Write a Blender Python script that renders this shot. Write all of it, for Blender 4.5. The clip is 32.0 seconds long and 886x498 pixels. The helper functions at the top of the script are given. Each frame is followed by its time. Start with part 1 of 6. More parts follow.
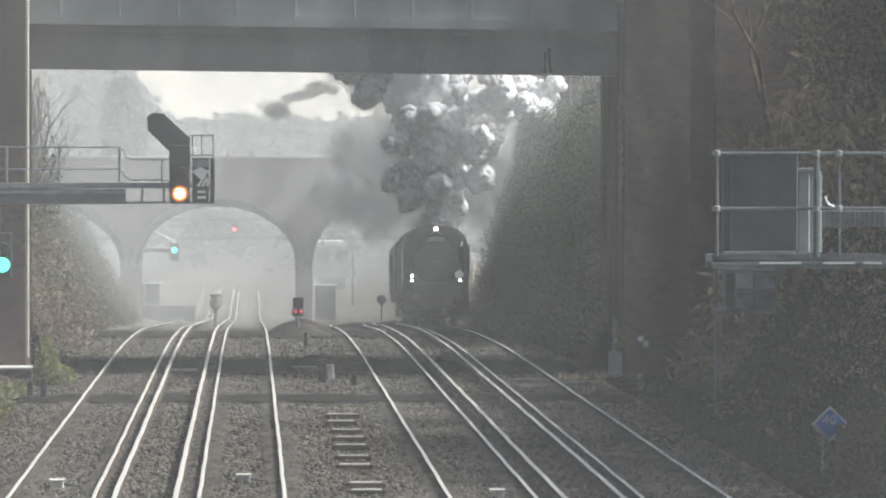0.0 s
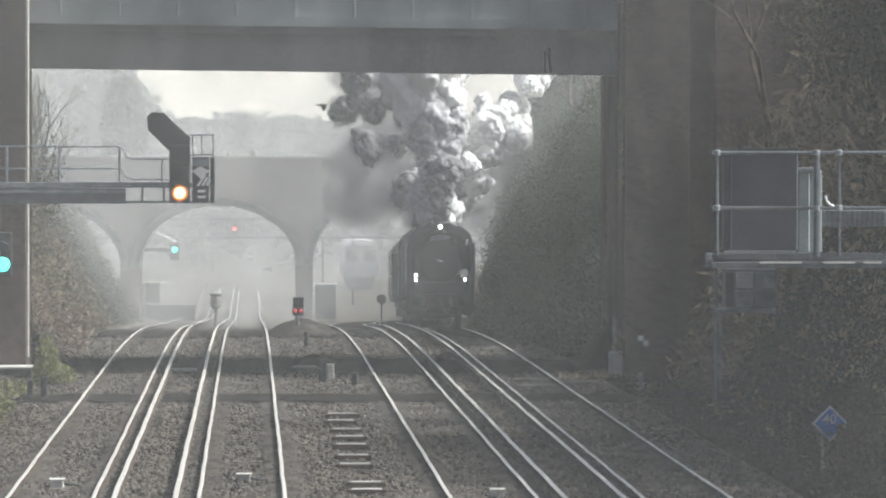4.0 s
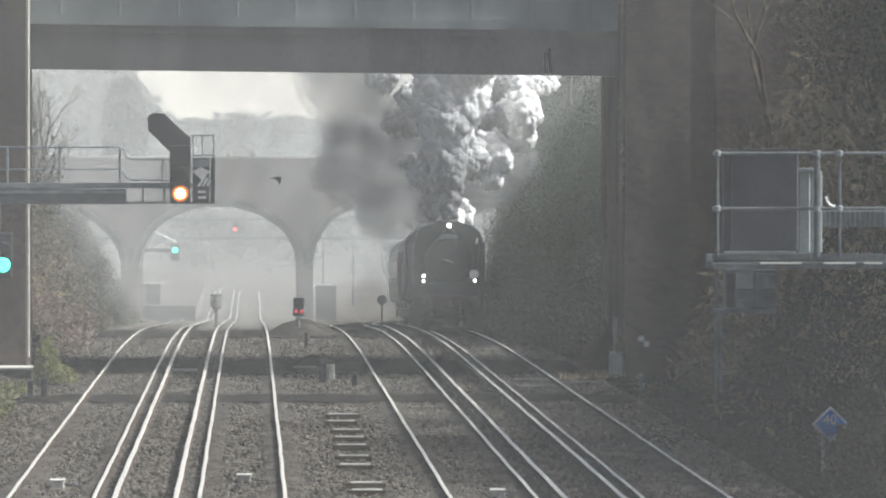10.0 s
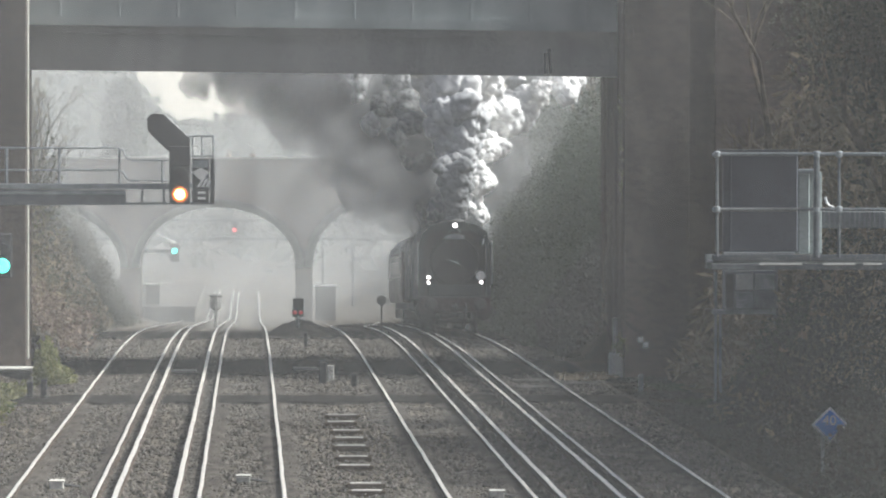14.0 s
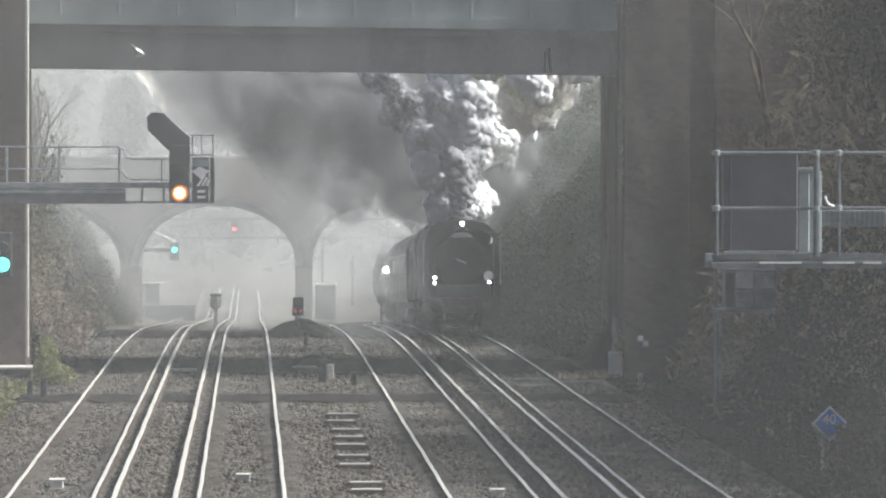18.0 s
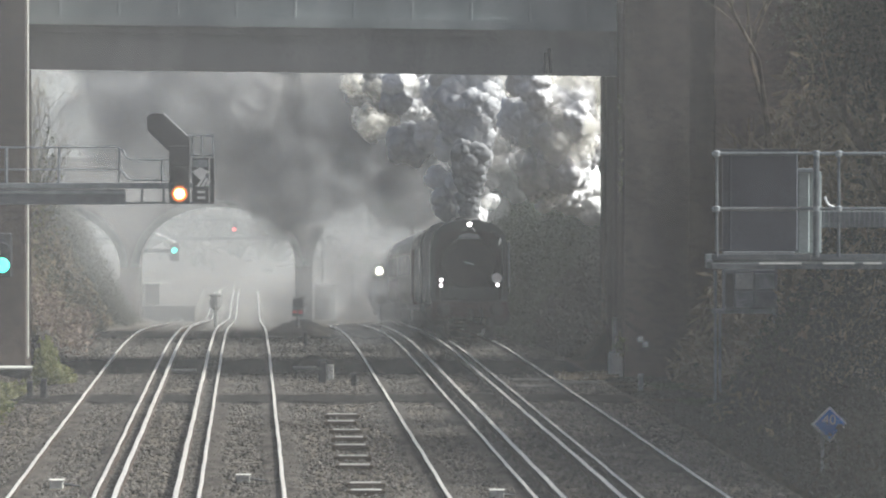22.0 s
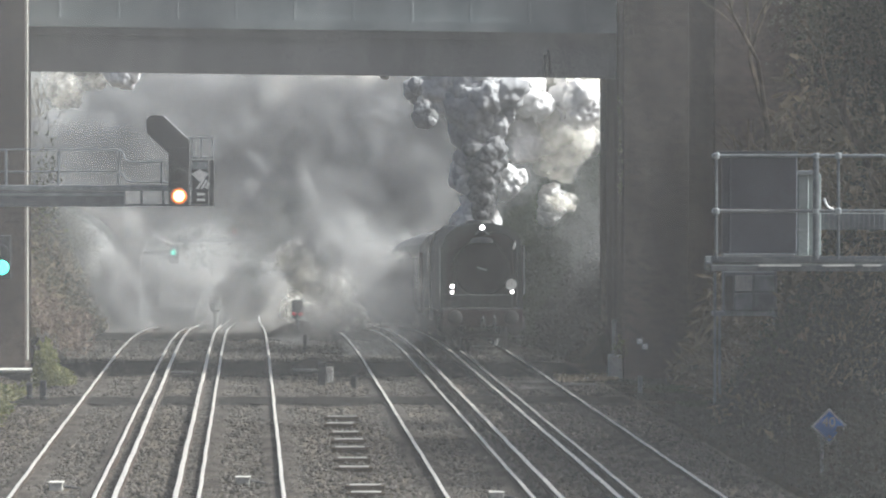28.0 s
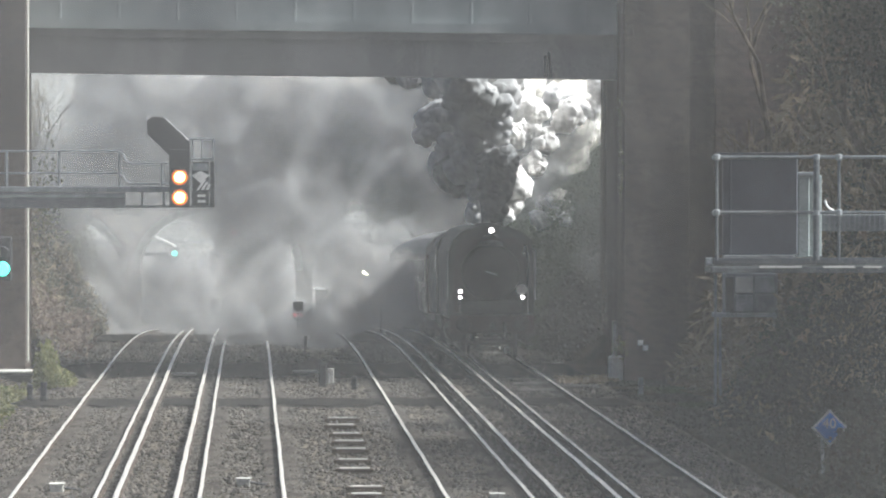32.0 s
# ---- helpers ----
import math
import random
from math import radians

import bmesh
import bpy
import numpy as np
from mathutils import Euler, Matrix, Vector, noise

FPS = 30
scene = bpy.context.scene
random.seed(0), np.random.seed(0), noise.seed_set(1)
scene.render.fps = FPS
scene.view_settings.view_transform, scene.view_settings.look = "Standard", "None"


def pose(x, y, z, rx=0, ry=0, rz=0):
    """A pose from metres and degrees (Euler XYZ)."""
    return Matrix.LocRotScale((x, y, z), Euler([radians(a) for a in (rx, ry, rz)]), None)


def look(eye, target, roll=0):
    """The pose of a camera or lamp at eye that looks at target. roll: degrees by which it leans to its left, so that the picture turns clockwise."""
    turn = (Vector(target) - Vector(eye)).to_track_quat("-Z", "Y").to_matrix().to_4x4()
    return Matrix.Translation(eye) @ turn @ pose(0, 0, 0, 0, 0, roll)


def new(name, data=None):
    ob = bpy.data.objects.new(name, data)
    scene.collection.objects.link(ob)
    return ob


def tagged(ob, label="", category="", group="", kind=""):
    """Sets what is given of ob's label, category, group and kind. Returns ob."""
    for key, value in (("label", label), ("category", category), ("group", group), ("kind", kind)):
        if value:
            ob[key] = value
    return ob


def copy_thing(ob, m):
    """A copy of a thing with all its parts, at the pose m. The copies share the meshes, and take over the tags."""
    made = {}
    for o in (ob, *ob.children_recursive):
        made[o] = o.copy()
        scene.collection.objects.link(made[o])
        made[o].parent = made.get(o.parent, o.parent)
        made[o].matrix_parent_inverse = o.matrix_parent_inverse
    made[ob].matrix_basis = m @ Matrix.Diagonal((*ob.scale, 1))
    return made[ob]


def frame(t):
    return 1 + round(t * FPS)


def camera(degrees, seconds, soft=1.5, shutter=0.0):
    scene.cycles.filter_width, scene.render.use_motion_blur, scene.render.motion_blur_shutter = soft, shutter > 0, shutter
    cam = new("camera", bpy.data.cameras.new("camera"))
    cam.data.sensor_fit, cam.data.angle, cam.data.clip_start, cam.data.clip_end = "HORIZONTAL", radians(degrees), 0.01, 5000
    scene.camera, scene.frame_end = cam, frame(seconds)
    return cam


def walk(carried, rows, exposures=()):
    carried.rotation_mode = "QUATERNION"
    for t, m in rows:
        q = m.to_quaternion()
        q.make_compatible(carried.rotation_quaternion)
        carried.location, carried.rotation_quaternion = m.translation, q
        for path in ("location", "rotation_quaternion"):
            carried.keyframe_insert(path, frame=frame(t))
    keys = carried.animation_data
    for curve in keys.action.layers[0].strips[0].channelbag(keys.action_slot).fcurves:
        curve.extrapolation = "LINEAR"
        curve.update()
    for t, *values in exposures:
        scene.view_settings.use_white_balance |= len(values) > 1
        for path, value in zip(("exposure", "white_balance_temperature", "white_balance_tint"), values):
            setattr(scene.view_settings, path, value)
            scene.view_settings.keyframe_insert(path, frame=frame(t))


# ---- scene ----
EYE = 5.4                      # camera height over the near rails
FOCAL = 11212.0                # tele lens, in units of the picture grid
VPX, VPY = 443.0, 308.0        # where the straight tracks run together


def at(x, y, d):
    """The world place seen at grid point (x, y) of the wide picture at d metres."""
    s = FOCAL / d
    return Vector(((x - VPX) / s, d, EYE - (y - VPY) / s))


def view(dx, dy):
    """The tripod's small swings: the picture slides by dx, dy."""
    yaw = -math.degrees(math.atan((784 - VPX - dx) / FOCAL))
    tilt = 90 - math.degrees(math.atan((441 - VPY - dy) / FOCAL))
    return pose(0, 0, EYE, tilt, 0, yaw)


cam = camera(8.0, 32.0, soft=2.1)
walk(cam, [
    (0, view(0.0, -0.3)), (0.5, view(-0.3, -1.2)), (1, view(-0.4, 0.0)), (1.5, view(0.0, -1.1)), (2, view(-0.6, 1.2)), (2.5, view(0.0, 0.6)),
    (3, view(0.0, -0.2)), (3.5, view(0.2, -1.5)), (5.5, view(-0.2, 0.0)), (6, view(-0.2, 0.0)), (6.5, view(0.2, 0.0)), (7, view(0.0, 0.2)),
    (7.5, view(0.0, 0.3)), (8, view(0.0, -0.6)), (8.5, view(0.0, -0.9)), (9, view(0.2, -0.2)), (9.5, view(0.2, 1.5)), (10, view(0.9, -0.2)),
    (10.5, view(0.9, 1.5)), (11, view(0.0, 1.8)), (11.5, view(0.0, 0.8)), (12, view(-0.4, 0.2)), (12.5, view(-0.4, 0.0)), (13, view(0.0, 0.6)),
    (13.5, view(0.0, 1.4)), (14, view(0.0, 1.2)), (14.5, view(-0.2, 1.5)), (16.5, view(-0.6, -1.7)), (17, view(-0.3, -1.2)), (17.5, view(-1.2, -0.2)),
    (18, view(-0.2, -0.9)), (18.5, view(0.0, -1.5)), (19, view(-0.4, 1.4)), (19.5, view(0.6, 6.6)), (20, view(2.8, 8.4)), (20.5, view(0.3, 7.8)),
    (21, view(1.0, 6.0)), (21.5, view(0.0, 6.7)), (22, view(-0.4, 0.2)), (22.5, view(-0.2, -0.9)), (23, view(0.0, 7.8)), (23.5, view(0.0, -0.9)),
    (24, view(-0.8, 2.6)), (24.5, view(-1.4, -1.7)), (25, view(-1.5, 3.1)), (25.5, view(-1.0, 1.5)), (27.5, view(-3.3, 3.2)), (28, view(-1.2, 4.0)),
    (28.5, view(-1.0, 1.1)), (29, view(-0.6, 1.2)), (29.5, view(0.0, 1.4)), (30, view(1.5, 1.8)), (30.5, view(3.5, 3.5)), (31, view(-1.4, 3.4)),
    (31.5, view(0.2, 8.7)), (32, view(-0.2, 6.6))],
    exposures=[(0, 0.74, 5880, 6.5), (14, 0.76, 5880, 6.5), (17, 0.86, 5880, 6.5), (19, 0.78, 5880, 6.5), (21, 0.72, 5880, 6.5), (22, 0.70, 5880, 6.5), (24, 0.82, 5850, 6.5), (25.5, 0.84, 5830, 6.5), (28, 0.80, 5830, 6.5), (29, 0.90, 5830, 6.5), (30, 0.84, 5830, 6.5), (32, 0.93, 5830, 6.5)])

scene.cycles.transparent_max_bounces = 160   # many thin veils lie one behind the other

# ---- light: hazy spring sun ahead and to the side ----
SUN_AZ, SUN_EL = 92.0, 46.0    # degrees to the side of the track's line, and up
world = bpy.data.worlds.new("sky")
scene.world = world
world.use_nodes = True
wn = world.node_tree.nodes
sky = wn.new("ShaderNodeTexSky")
sky.sky_type = 'NISHITA'
sky.sun_disc = False
sky.sun_elevation, sky.sun_rotation = radians(SUN_EL), radians(SUN_AZ)
sky.air_density, sky.dust_density, sky.ozone_density = 0.6, 8.0, 0.6
wn["Background"].inputs[1].default_value = 0.09
world.node_tree.links.new(sky.outputs[0], wn["Background"].inputs[0])
sun = new("sun", bpy.data.lights.new("sun", 'SUN'))
sun.data.energy, sun.data.angle, sun.data.color = 5.0, radians(1.0), (1.0, 0.95, 0.87)
sun_way = Vector((math.sin(radians(SUN_AZ)) * math.cos(radians(SUN_EL)), math.cos(radians(SUN_AZ)) * math.cos(radians(SUN_EL)), math.sin(radians(SUN_EL))))
sun.matrix_world = look(sun_way * 400, (0, 0, 0))


# ---- materials ----
def nodes_of(name):
    m = bpy.data.materials.new(name)
    m.use_nodes = True
    return m, m.node_tree.nodes, m.node_tree.links


def noise_tex(n, l, scale, detail=4.0, coord="Object", stretch=None):
    tc = n.new("ShaderNodeTexCoord")
    t = n.new("ShaderNodeTexNoise")
    t.inputs["Scale"].default_value, t.inputs["Detail"].default_value = scale, detail
    if stretch:
        mp = n.new("ShaderNodeMapping")
        mp.inputs["Scale"].default_value = stretch
        l.new(tc.outputs[coord], mp.inputs[0])
        l.new(mp.outputs[0], t.inputs[0])
    else:
        l.new(tc.outputs[coord], t.inputs[0])
    return t


def ramp(n, l, src, c1, c2, p1=0.35, p2=0.65):
    r = n.new("ShaderNodeValToRGB")
    r.color_ramp.elements[0].color, r.color_ramp.elements[0].position = (*c1, 1), p1
    r.color_ramp.elements[1].color, r.color_ramp.elements[1].position = (*c2, 1), p2
    l.new(src, r.inputs[0])
    return r


def mix_col(n, l, fac, a, b, mode='MIX'):
    m = n.new("ShaderNodeMix")
    m.data_type, m.blend_type = 'RGBA', mode
    if isinstance(fac, float):
        m.inputs[0].default_value = fac
    else:
        l.new(fac, m.inputs[0])
    l.new(a, m.inputs[6])
    l.new(b, m.inputs[7])
    return m.outputs[2]


def surface(name, c1, c2, rough=0.8, metal=0.0, scale=6.0, fine=60.0, bump=0.3, dist=0.01, stretch=None, grime=0.0):
    """Two-scale varied surface: colour patches, fine grain and relief."""
    m, n, l = nodes_of(name)
    p = n["Principled BSDF"]
    big = noise_tex(n, l, scale, 5, stretch=stretch)
    small = noise_tex(n, l, fine, 3)
    col = ramp(n, l, big.outputs[0], c1, c2).outputs[0]
    grain = ramp(n, l, small.outputs[0], (0.72, 0.72, 0.72), (1.15, 1.15, 1.15), 0.3, 0.7).outputs[0]
    col = mix_col(n, l, 1.0, col, grain, 'MULTIPLY')
    if grime:
        g = noise_tex(n, l, scale * 0.3, 6, stretch=(1, 1, 0.15))
        gr = ramp(n, l, g.outputs[0], (1, 1, 1), (1 - grime, 1 - grime, 1 - grime), 0.42, 0.66).outputs[0]
        col = mix_col(n, l, 1.0, col, gr, 'MULTIPLY')
    l.new(col, p.inputs["Base Color"])
    p.inputs["Roughness"].default_value, p.inputs["Metallic"].default_value = rough, metal
    if rough >= 0.85:
        p.inputs["Specular IOR Level"].default_value = 0.0
    if bump:
        b = n.new("ShaderNodeBump")
        b.inputs["Strength"].default_value, b.inputs["Distance"].default_value = bump, dist
        l.new(small.outputs[0], b.inputs["Height"])
        l.new(b.outputs[0], p.inputs["Normal"])
    return m


def glow(name, colour, strength):
    m, n, l = nodes_of(name)
    p = n["Principled BSDF"]
    p.inputs["Base Color"].default_value = (*colour, 1)
    p.inputs["Emission Color"].default_value = (*colour, 1)
    p.inputs["Emission Strength"].default_value = strength
    return m


def brick(name, c1, c2, mortar):
    m, n, l = nodes_of(name)
    p = n["Principled BSDF"]
    tc = n.new("ShaderNodeTexCoord")
    sp, ad, mp = n.new("ShaderNodeSeparateXYZ"), n.new("ShaderNodeMath"), n.new("ShaderNodeCombineXYZ")
    b = n.new("ShaderNodeTexBrick")
    b.inputs["Color1"].default_value, b.inputs["Color2"].default_value, b.inputs["Mortar"].default_value = (*c1, 1), (*c2, 1), (*mortar, 1)
    b.inputs["Scale"].default_value = 1.0
    b.inputs["Brick Width"].default_value, b.inputs["Row Height"].default_value, b.inputs["Mortar Size"].default_value = 0.225, 0.075, 0.006
    l.new(tc.outputs["Object"], sp.inputs[0])
    l.new(sp.outputs[0], ad.inputs[0])
    l.new(sp.outputs[1], ad.inputs[1])
    l.new(ad.outputs[0], mp.inputs[0])
    l.new(sp.outputs[2], mp.inputs[1])
    l.new(mp.outputs[0], b.inputs[0])
    g = noise_tex(n, l, 0.5, 7, stretch=(1, 1, 0.35))
    gr = ramp(n, l, g.outputs[0], (0.5, 0.5, 0.5), (1.15, 1.12, 1.1), 0.35, 0.65).outputs[0]
    l.new(mix_col(n, l, 1.0, b.outputs[0], gr, 'MULTIPLY'), p.inputs["Base Color"])
    p.inputs["Roughness"].default_value, p.inputs["Specular IOR Level"].default_value = 0.9, 0.0
    return m


def ballast_mat():
    m, n, l = nodes_of("ballast")
    p = n["Principled BSDF"]
    tc = n.new("ShaderNodeTexCoord")
    v = n.new("ShaderNodeTexVoronoi")
    v.inputs["Scale"].default_value = 14.0
    l.new(tc.outputs["Object"], v.inputs[0])
    stone = ramp(n, l, v.outputs["Color"], (0.06, 0.055, 0.048), (0.155, 0.14, 0.12), 0.2, 0.9).outputs[0]
    big = noise_tex(n, l, 0.35, 6, stretch=(2.5, 0.25, 1))
    st = ramp(n, l, big.outputs[0], (0.55, 0.53, 0.5), (1.15, 1.1, 1.02), 0.36, 0.64).outputs[0]
    l.new(mix_col(n, l, 1.0, stone, st, 'MULTIPLY'), p.inputs["Base Color"])
    p.inputs["Roughness"].default_value, p.inputs["Specular IOR Level"].default_value = 0.95, 0.0
    b = n.new("ShaderNodeBump")
    b.inputs["Strength"].default_value, b.inputs["Distance"].default_value = 1.0, 0.05
    l.new(v.outputs["Distance"], b.inputs["Height"])
    l.new(b.outputs[0], p.inputs["Normal"])
    return m


def leaf_mat(name, c1, c2, rough=0.6):
    m, n, l = nodes_of(name)
    p = n["Principled BSDF"]
    geo = n.new("ShaderNodeNewGeometry")
    col = ramp(n, l, geo.outputs["Random Per Island"], c1, c2, 0.0, 1.0).outputs[0]
    l.new(col, p.inputs["Base Color"])
    p.inputs["Roughness"].default_value, p.inputs["Specular IOR Level"].default_value = rough, 0.15 if rough < 0.8 else 0.0
    tr = n.new("ShaderNodeBsdfTranslucent")
    l.new(col, tr.inputs[0])
    mx = n.new("ShaderNodeMixShader")
    mx.inputs[0].default_value = 0.3
    l.new(p.outputs[0], mx.inputs[1])
    l.new(tr.outputs[0], mx.inputs[2])
    l.new(mx.outputs[0], n["Material Output"].inputs[0])
    return m


def vapour(name, tone, thick, through_share=0.5, scale=0.0, low=0.0, high=1.0):
    """Thin drifting vapour: partly clear, the rest scatters light on both sides."""
    m, n, l = nodes_of(name)
    n.remove(n["Principled BSDF"])
    d, t, c = n.new("ShaderNodeBsdfDiffuse"), n.new("ShaderNodeBsdfTranslucent"), n.new("ShaderNodeBsdfTransparent")
    d.inputs[0].default_value = t.inputs[0].default_value = (*tone, 1)
    a, b = n.new("ShaderNodeMixShader"), n.new("ShaderNodeMixShader")
    a.inputs[0].default_value = through_share
    l.new(d.outputs[0], a.inputs[1])
    l.new(t.outputs[0], a.inputs[2])
    l.new(c.outputs[0], b.inputs[1])
    l.new(a.outputs[0], b.inputs[2])
    b.inputs[0].default_value = thick
    if scale:
        t2 = noise_tex(n, l, scale, 5)
        mr = n.new("ShaderNodeMapRange")
        mr.inputs[1].default_value, mr.inputs[2].default_value = 0.38, 0.66
        mr.inputs[3].default_value, mr.inputs[4].default_value = thick * low, thick * high
        l.new(t2.outputs[0], mr.inputs[0])
        l.new(mr.outputs[0], b.inputs[0])
    l.new(b.outputs[0], n["Material Output"].inputs[0])
    return m


def smoke_mat(name, c1, c2):
    """Dense smoke: matt, softly heaped, with faint changes of tone."""
    m, n, l = nodes_of(name)
    big = noise_tex(n, l, 1.3, 5)
    fine = noise_tex(n, l, 5.0, 6)
    d = n.new("ShaderNodeBsdfDiffuse")
    d.inputs["Roughness"].default_value = 0.4
    l.new(ramp(n, l, big.outputs[0], c1, c2, 0.3, 0.7).outputs[0], d.inputs[0])
    b = n.new("ShaderNodeBump")
    b.inputs["Strength"].default_value, b.inputs["Distance"].default_value = 0.35, 0.1
    l.new(fine.outputs[0], b.inputs["Height"])
    l.new(b.outputs[0], d.inputs["Normal"])
    l.new(d.outputs[0], n["Material Output"].inputs[0])
    n.remove(n["Principled BSDF"])
    return m


M = {}
M["ballast"] = ballast_mat()
M["stones"] = leaf_mat("ballast_stones", (0.045, 0.041, 0.036), (0.165, 0.15, 0.13), 0.9)
M["earth"] = surface("earth", (0.02, 0.018, 0.013), (0.05, 0.042, 0.028), 0.95, 0, 0.6, 9, 0.8, 0.05)
M["rail"] = surface("rail_steel", (0.72, 0.68, 0.6), (0.86, 0.82, 0.72), 0.3, 0.4, 3, 40, 0)
M["rail_side"] = surface("rail_rust", (0.045, 0.036, 0.03), (0.085, 0.066, 0.054), 0.85, 0.0, 5, 60, 0.3, 0.004)
M["sleeper"] = surface("sleeper_concrete", (0.08, 0.075, 0.068), (0.15, 0.14, 0.125), 0.9, 0, 2, 30, 0.4, 0.01)
M["timber"] = surface("weathered_timber", (0.05, 0.04, 0.03), (0.12, 0.1, 0.08), 0.85, 0, 2, 40, 0.5, 0.01, (1, 8, 8))
M["concrete"] = surface("bridge_concrete", (0.2, 0.2, 0.19), (0.3, 0.295, 0.275), 0.9, 0, 0.5, 14, 0.3, 0.01, (1, 1, 0.6), 0.45)
M["concrete_pale"] = surface("pale_concrete", (0.42, 0.42, 0.38), (0.6, 0.58, 0.52), 0.9, 0, 1.5, 20, 0.4, 0.01, None, 0.3)
M["parapet"] = surface("painted_parapet", (0.22, 0.25, 0.25), (0.32, 0.35, 0.34), 0.6, 0, 0.8, 20, 0.2, 0.004, (1, 1, 0.5), 0.3)
M["brick_dark"] = brick("sooty_brick", (0.075, 0.061, 0.054), (0.11, 0.086, 0.073), (0.105, 0.098, 0.092))
M["brick_far"] = brick("viaduct_brick", (0.17, 0.13, 0.1), (0.23, 0.17, 0.13), (0.2, 0.19, 0.17))
M["galv"] = surface("galvanised_steel", (0.2, 0.22, 0.225), (0.32, 0.34, 0.345), 0.5, 0.5, 4, 30, 0.15, 0.003)
M["grey_steel"] = surface("grey_painted_steel", (0.1, 0.11, 0.12), (0.16, 0.17, 0.18), 0.5, 0.1, 4, 40, 0.15, 0.003)
M["black"] = surface("black_painted_steel", (0.012, 0.012, 0.014), (0.03, 0.03, 0.032), 0.5, 0.0, 5, 50, 0.15, 0.003)
M["backboard"] = surface("dull_backboard", (0.03, 0.036, 0.05), (0.045, 0.052, 0.068), 0.75, 0.0, 2, 40, 0.1, 0.003)
M["white_paint"] = surface("white_paint", (0.65, 0.65, 0.62), (0.8, 0.8, 0.77), 0.5, 0, 5, 40, 0.1, 0.002)
M["blue_paint"] = surface("blue_sign_paint", (0.02, 0.13, 0.45), (0.03, 0.17, 0.55), 0.45, 0, 5, 40, 0.05, 0.002)
M["red_paint"] = surface("red_paint", (0.017, 0.009, 0.009), (0.026, 0.012, 0.011), 0.8, 0, 5, 40, 0.1, 0.002)
M["loco"] = surface("sooty_dark_green_paint", (0.01, 0.016, 0.015), (0.024, 0.034, 0.031), 0.62, 0.0, 2, 30, 0.15, 0.004, None, 0.3)
M["soot"] = surface("sooty_black", (0.01, 0.01, 0.01), (0.025, 0.024, 0.022), 0.7, 0.0, 3, 30, 0.3, 0.006)
M["coach"] = surface("crimson_coach_paint", (0.05, 0.02, 0.018), (0.075, 0.028, 0.024), 0.35, 0, 2, 30, 0.1, 0.002)
M["cream"] = surface("cream_coach_paint", (0.2, 0.18, 0.14), (0.27, 0.24, 0.19), 0.35, 0, 2, 30, 0.1, 0.002)
M["roof"] = surface("coach_roof", (0.13, 0.13, 0.13), (0.22, 0.22, 0.21), 0.5, 0, 1.5, 20, 0.2, 0.004)
M["glass"] = surface("dark_window_glass", (0.02, 0.024, 0.028), (0.03, 0.034, 0.04), 0.06, 0.0, 2, 5, 0)
M["bark"] = surface("bark", (0.07, 0.055, 0.04), (0.16, 0.13, 0.1), 0.9, 0, 4, 30, 0.6, 0.01)
M["twig"] = leaf_mat("pale_twigs", (0.08, 0.065, 0.045), (0.24, 0.2, 0.14), 0.8)
M["ivy"] = leaf_mat("ivy_leaves", (0.018, 0.03, 0.016), (0.045, 0.06, 0.03), 0.5)
M["scrub"] = leaf_mat("winter_scrub_leaves", (0.03, 0.034, 0.029), (0.048, 0.05, 0.041), 0.7)
M["grass"] = leaf_mat("rough_grass", (0.06, 0.075, 0.025), (0.2, 0.19, 0.09), 0.7)
M["dust"] = surface("brake_dust", (0.046, 0.042, 0.037), (0.095, 0.085, 0.074), 0.95, 0, 1.6, 22, 0.9, 0.03, (2.5, 0.5, 1), 0.3)
M["brown_twig"] = leaf_mat("brown_bramble_stems", (0.09, 0.066, 0.056), (0.24, 0.19, 0.155), 0.8)
M["lime_bush"] = leaf_mat("yellow_green_leaves", (0.1, 0.115, 0.045), (0.25, 0.24, 0.11), 0.7)
M["amber"] = glow("amber_lens", (1.0, 0.52, 0.16), 5.5)
M["green"] = glow("green_lens", (0.1, 0.85, 0.6), 2.6)
M["red"] = glow("red_lens", (1.0, 0.1, 0.1), 1.1)
M["dim_red"] = glow("dim_red_lens", (0.8, 0.06, 0.07), 0.06)
M["head"] = glow("headlamp_lens", (1.0, 0.88, 0.82), 6.0)
M["warm_head"] = glow("train_headlamp_lens", (1.0, 0.85, 0.55), 120.0)
M["grey_scrub"] = leaf_mat("grey_green_scrub", (0.04, 0.044, 0.034), (0.12, 0.115, 0.085), 0.8)
M["galv_dull"] = surface("dull_galvanised_steel", (0.09, 0.1, 0.105), (0.15, 0.165, 0.17), 0.5, 0.4, 4, 30, 0.15, 0.003)
M["case_grey"] = surface("pale_green_grey_paint", (0.2, 0.235, 0.23), (0.27, 0.31, 0.3), 0.5, 0, 3, 40, 0.1, 0.002, None, 0.2)
M["insulator"] = surface("brown_insulator", (0.05, 0.035, 0.025), (0.09, 0.06, 0.045), 0.5)
# Emissive tone for the halo imitated round the amber lens.
M["amber_halo"] = glow("amber_lens_halo", (1.0, 0.2, 0.01), 0.5)
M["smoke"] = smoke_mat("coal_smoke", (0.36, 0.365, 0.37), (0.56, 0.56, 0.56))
# Lit and shaded tones of one smoke; the dark also suits the base.
M["lit_smoke"] = smoke_mat("lit_coal_smoke", (0.7, 0.7, 0.69), (0.88, 0.87, 0.85))
M["soot_shade_smoke"] = smoke_mat("sooty_shaded_smoke", (0.17, 0.175, 0.18), (0.32, 0.32, 0.32))
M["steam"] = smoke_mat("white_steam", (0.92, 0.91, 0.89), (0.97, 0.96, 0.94))


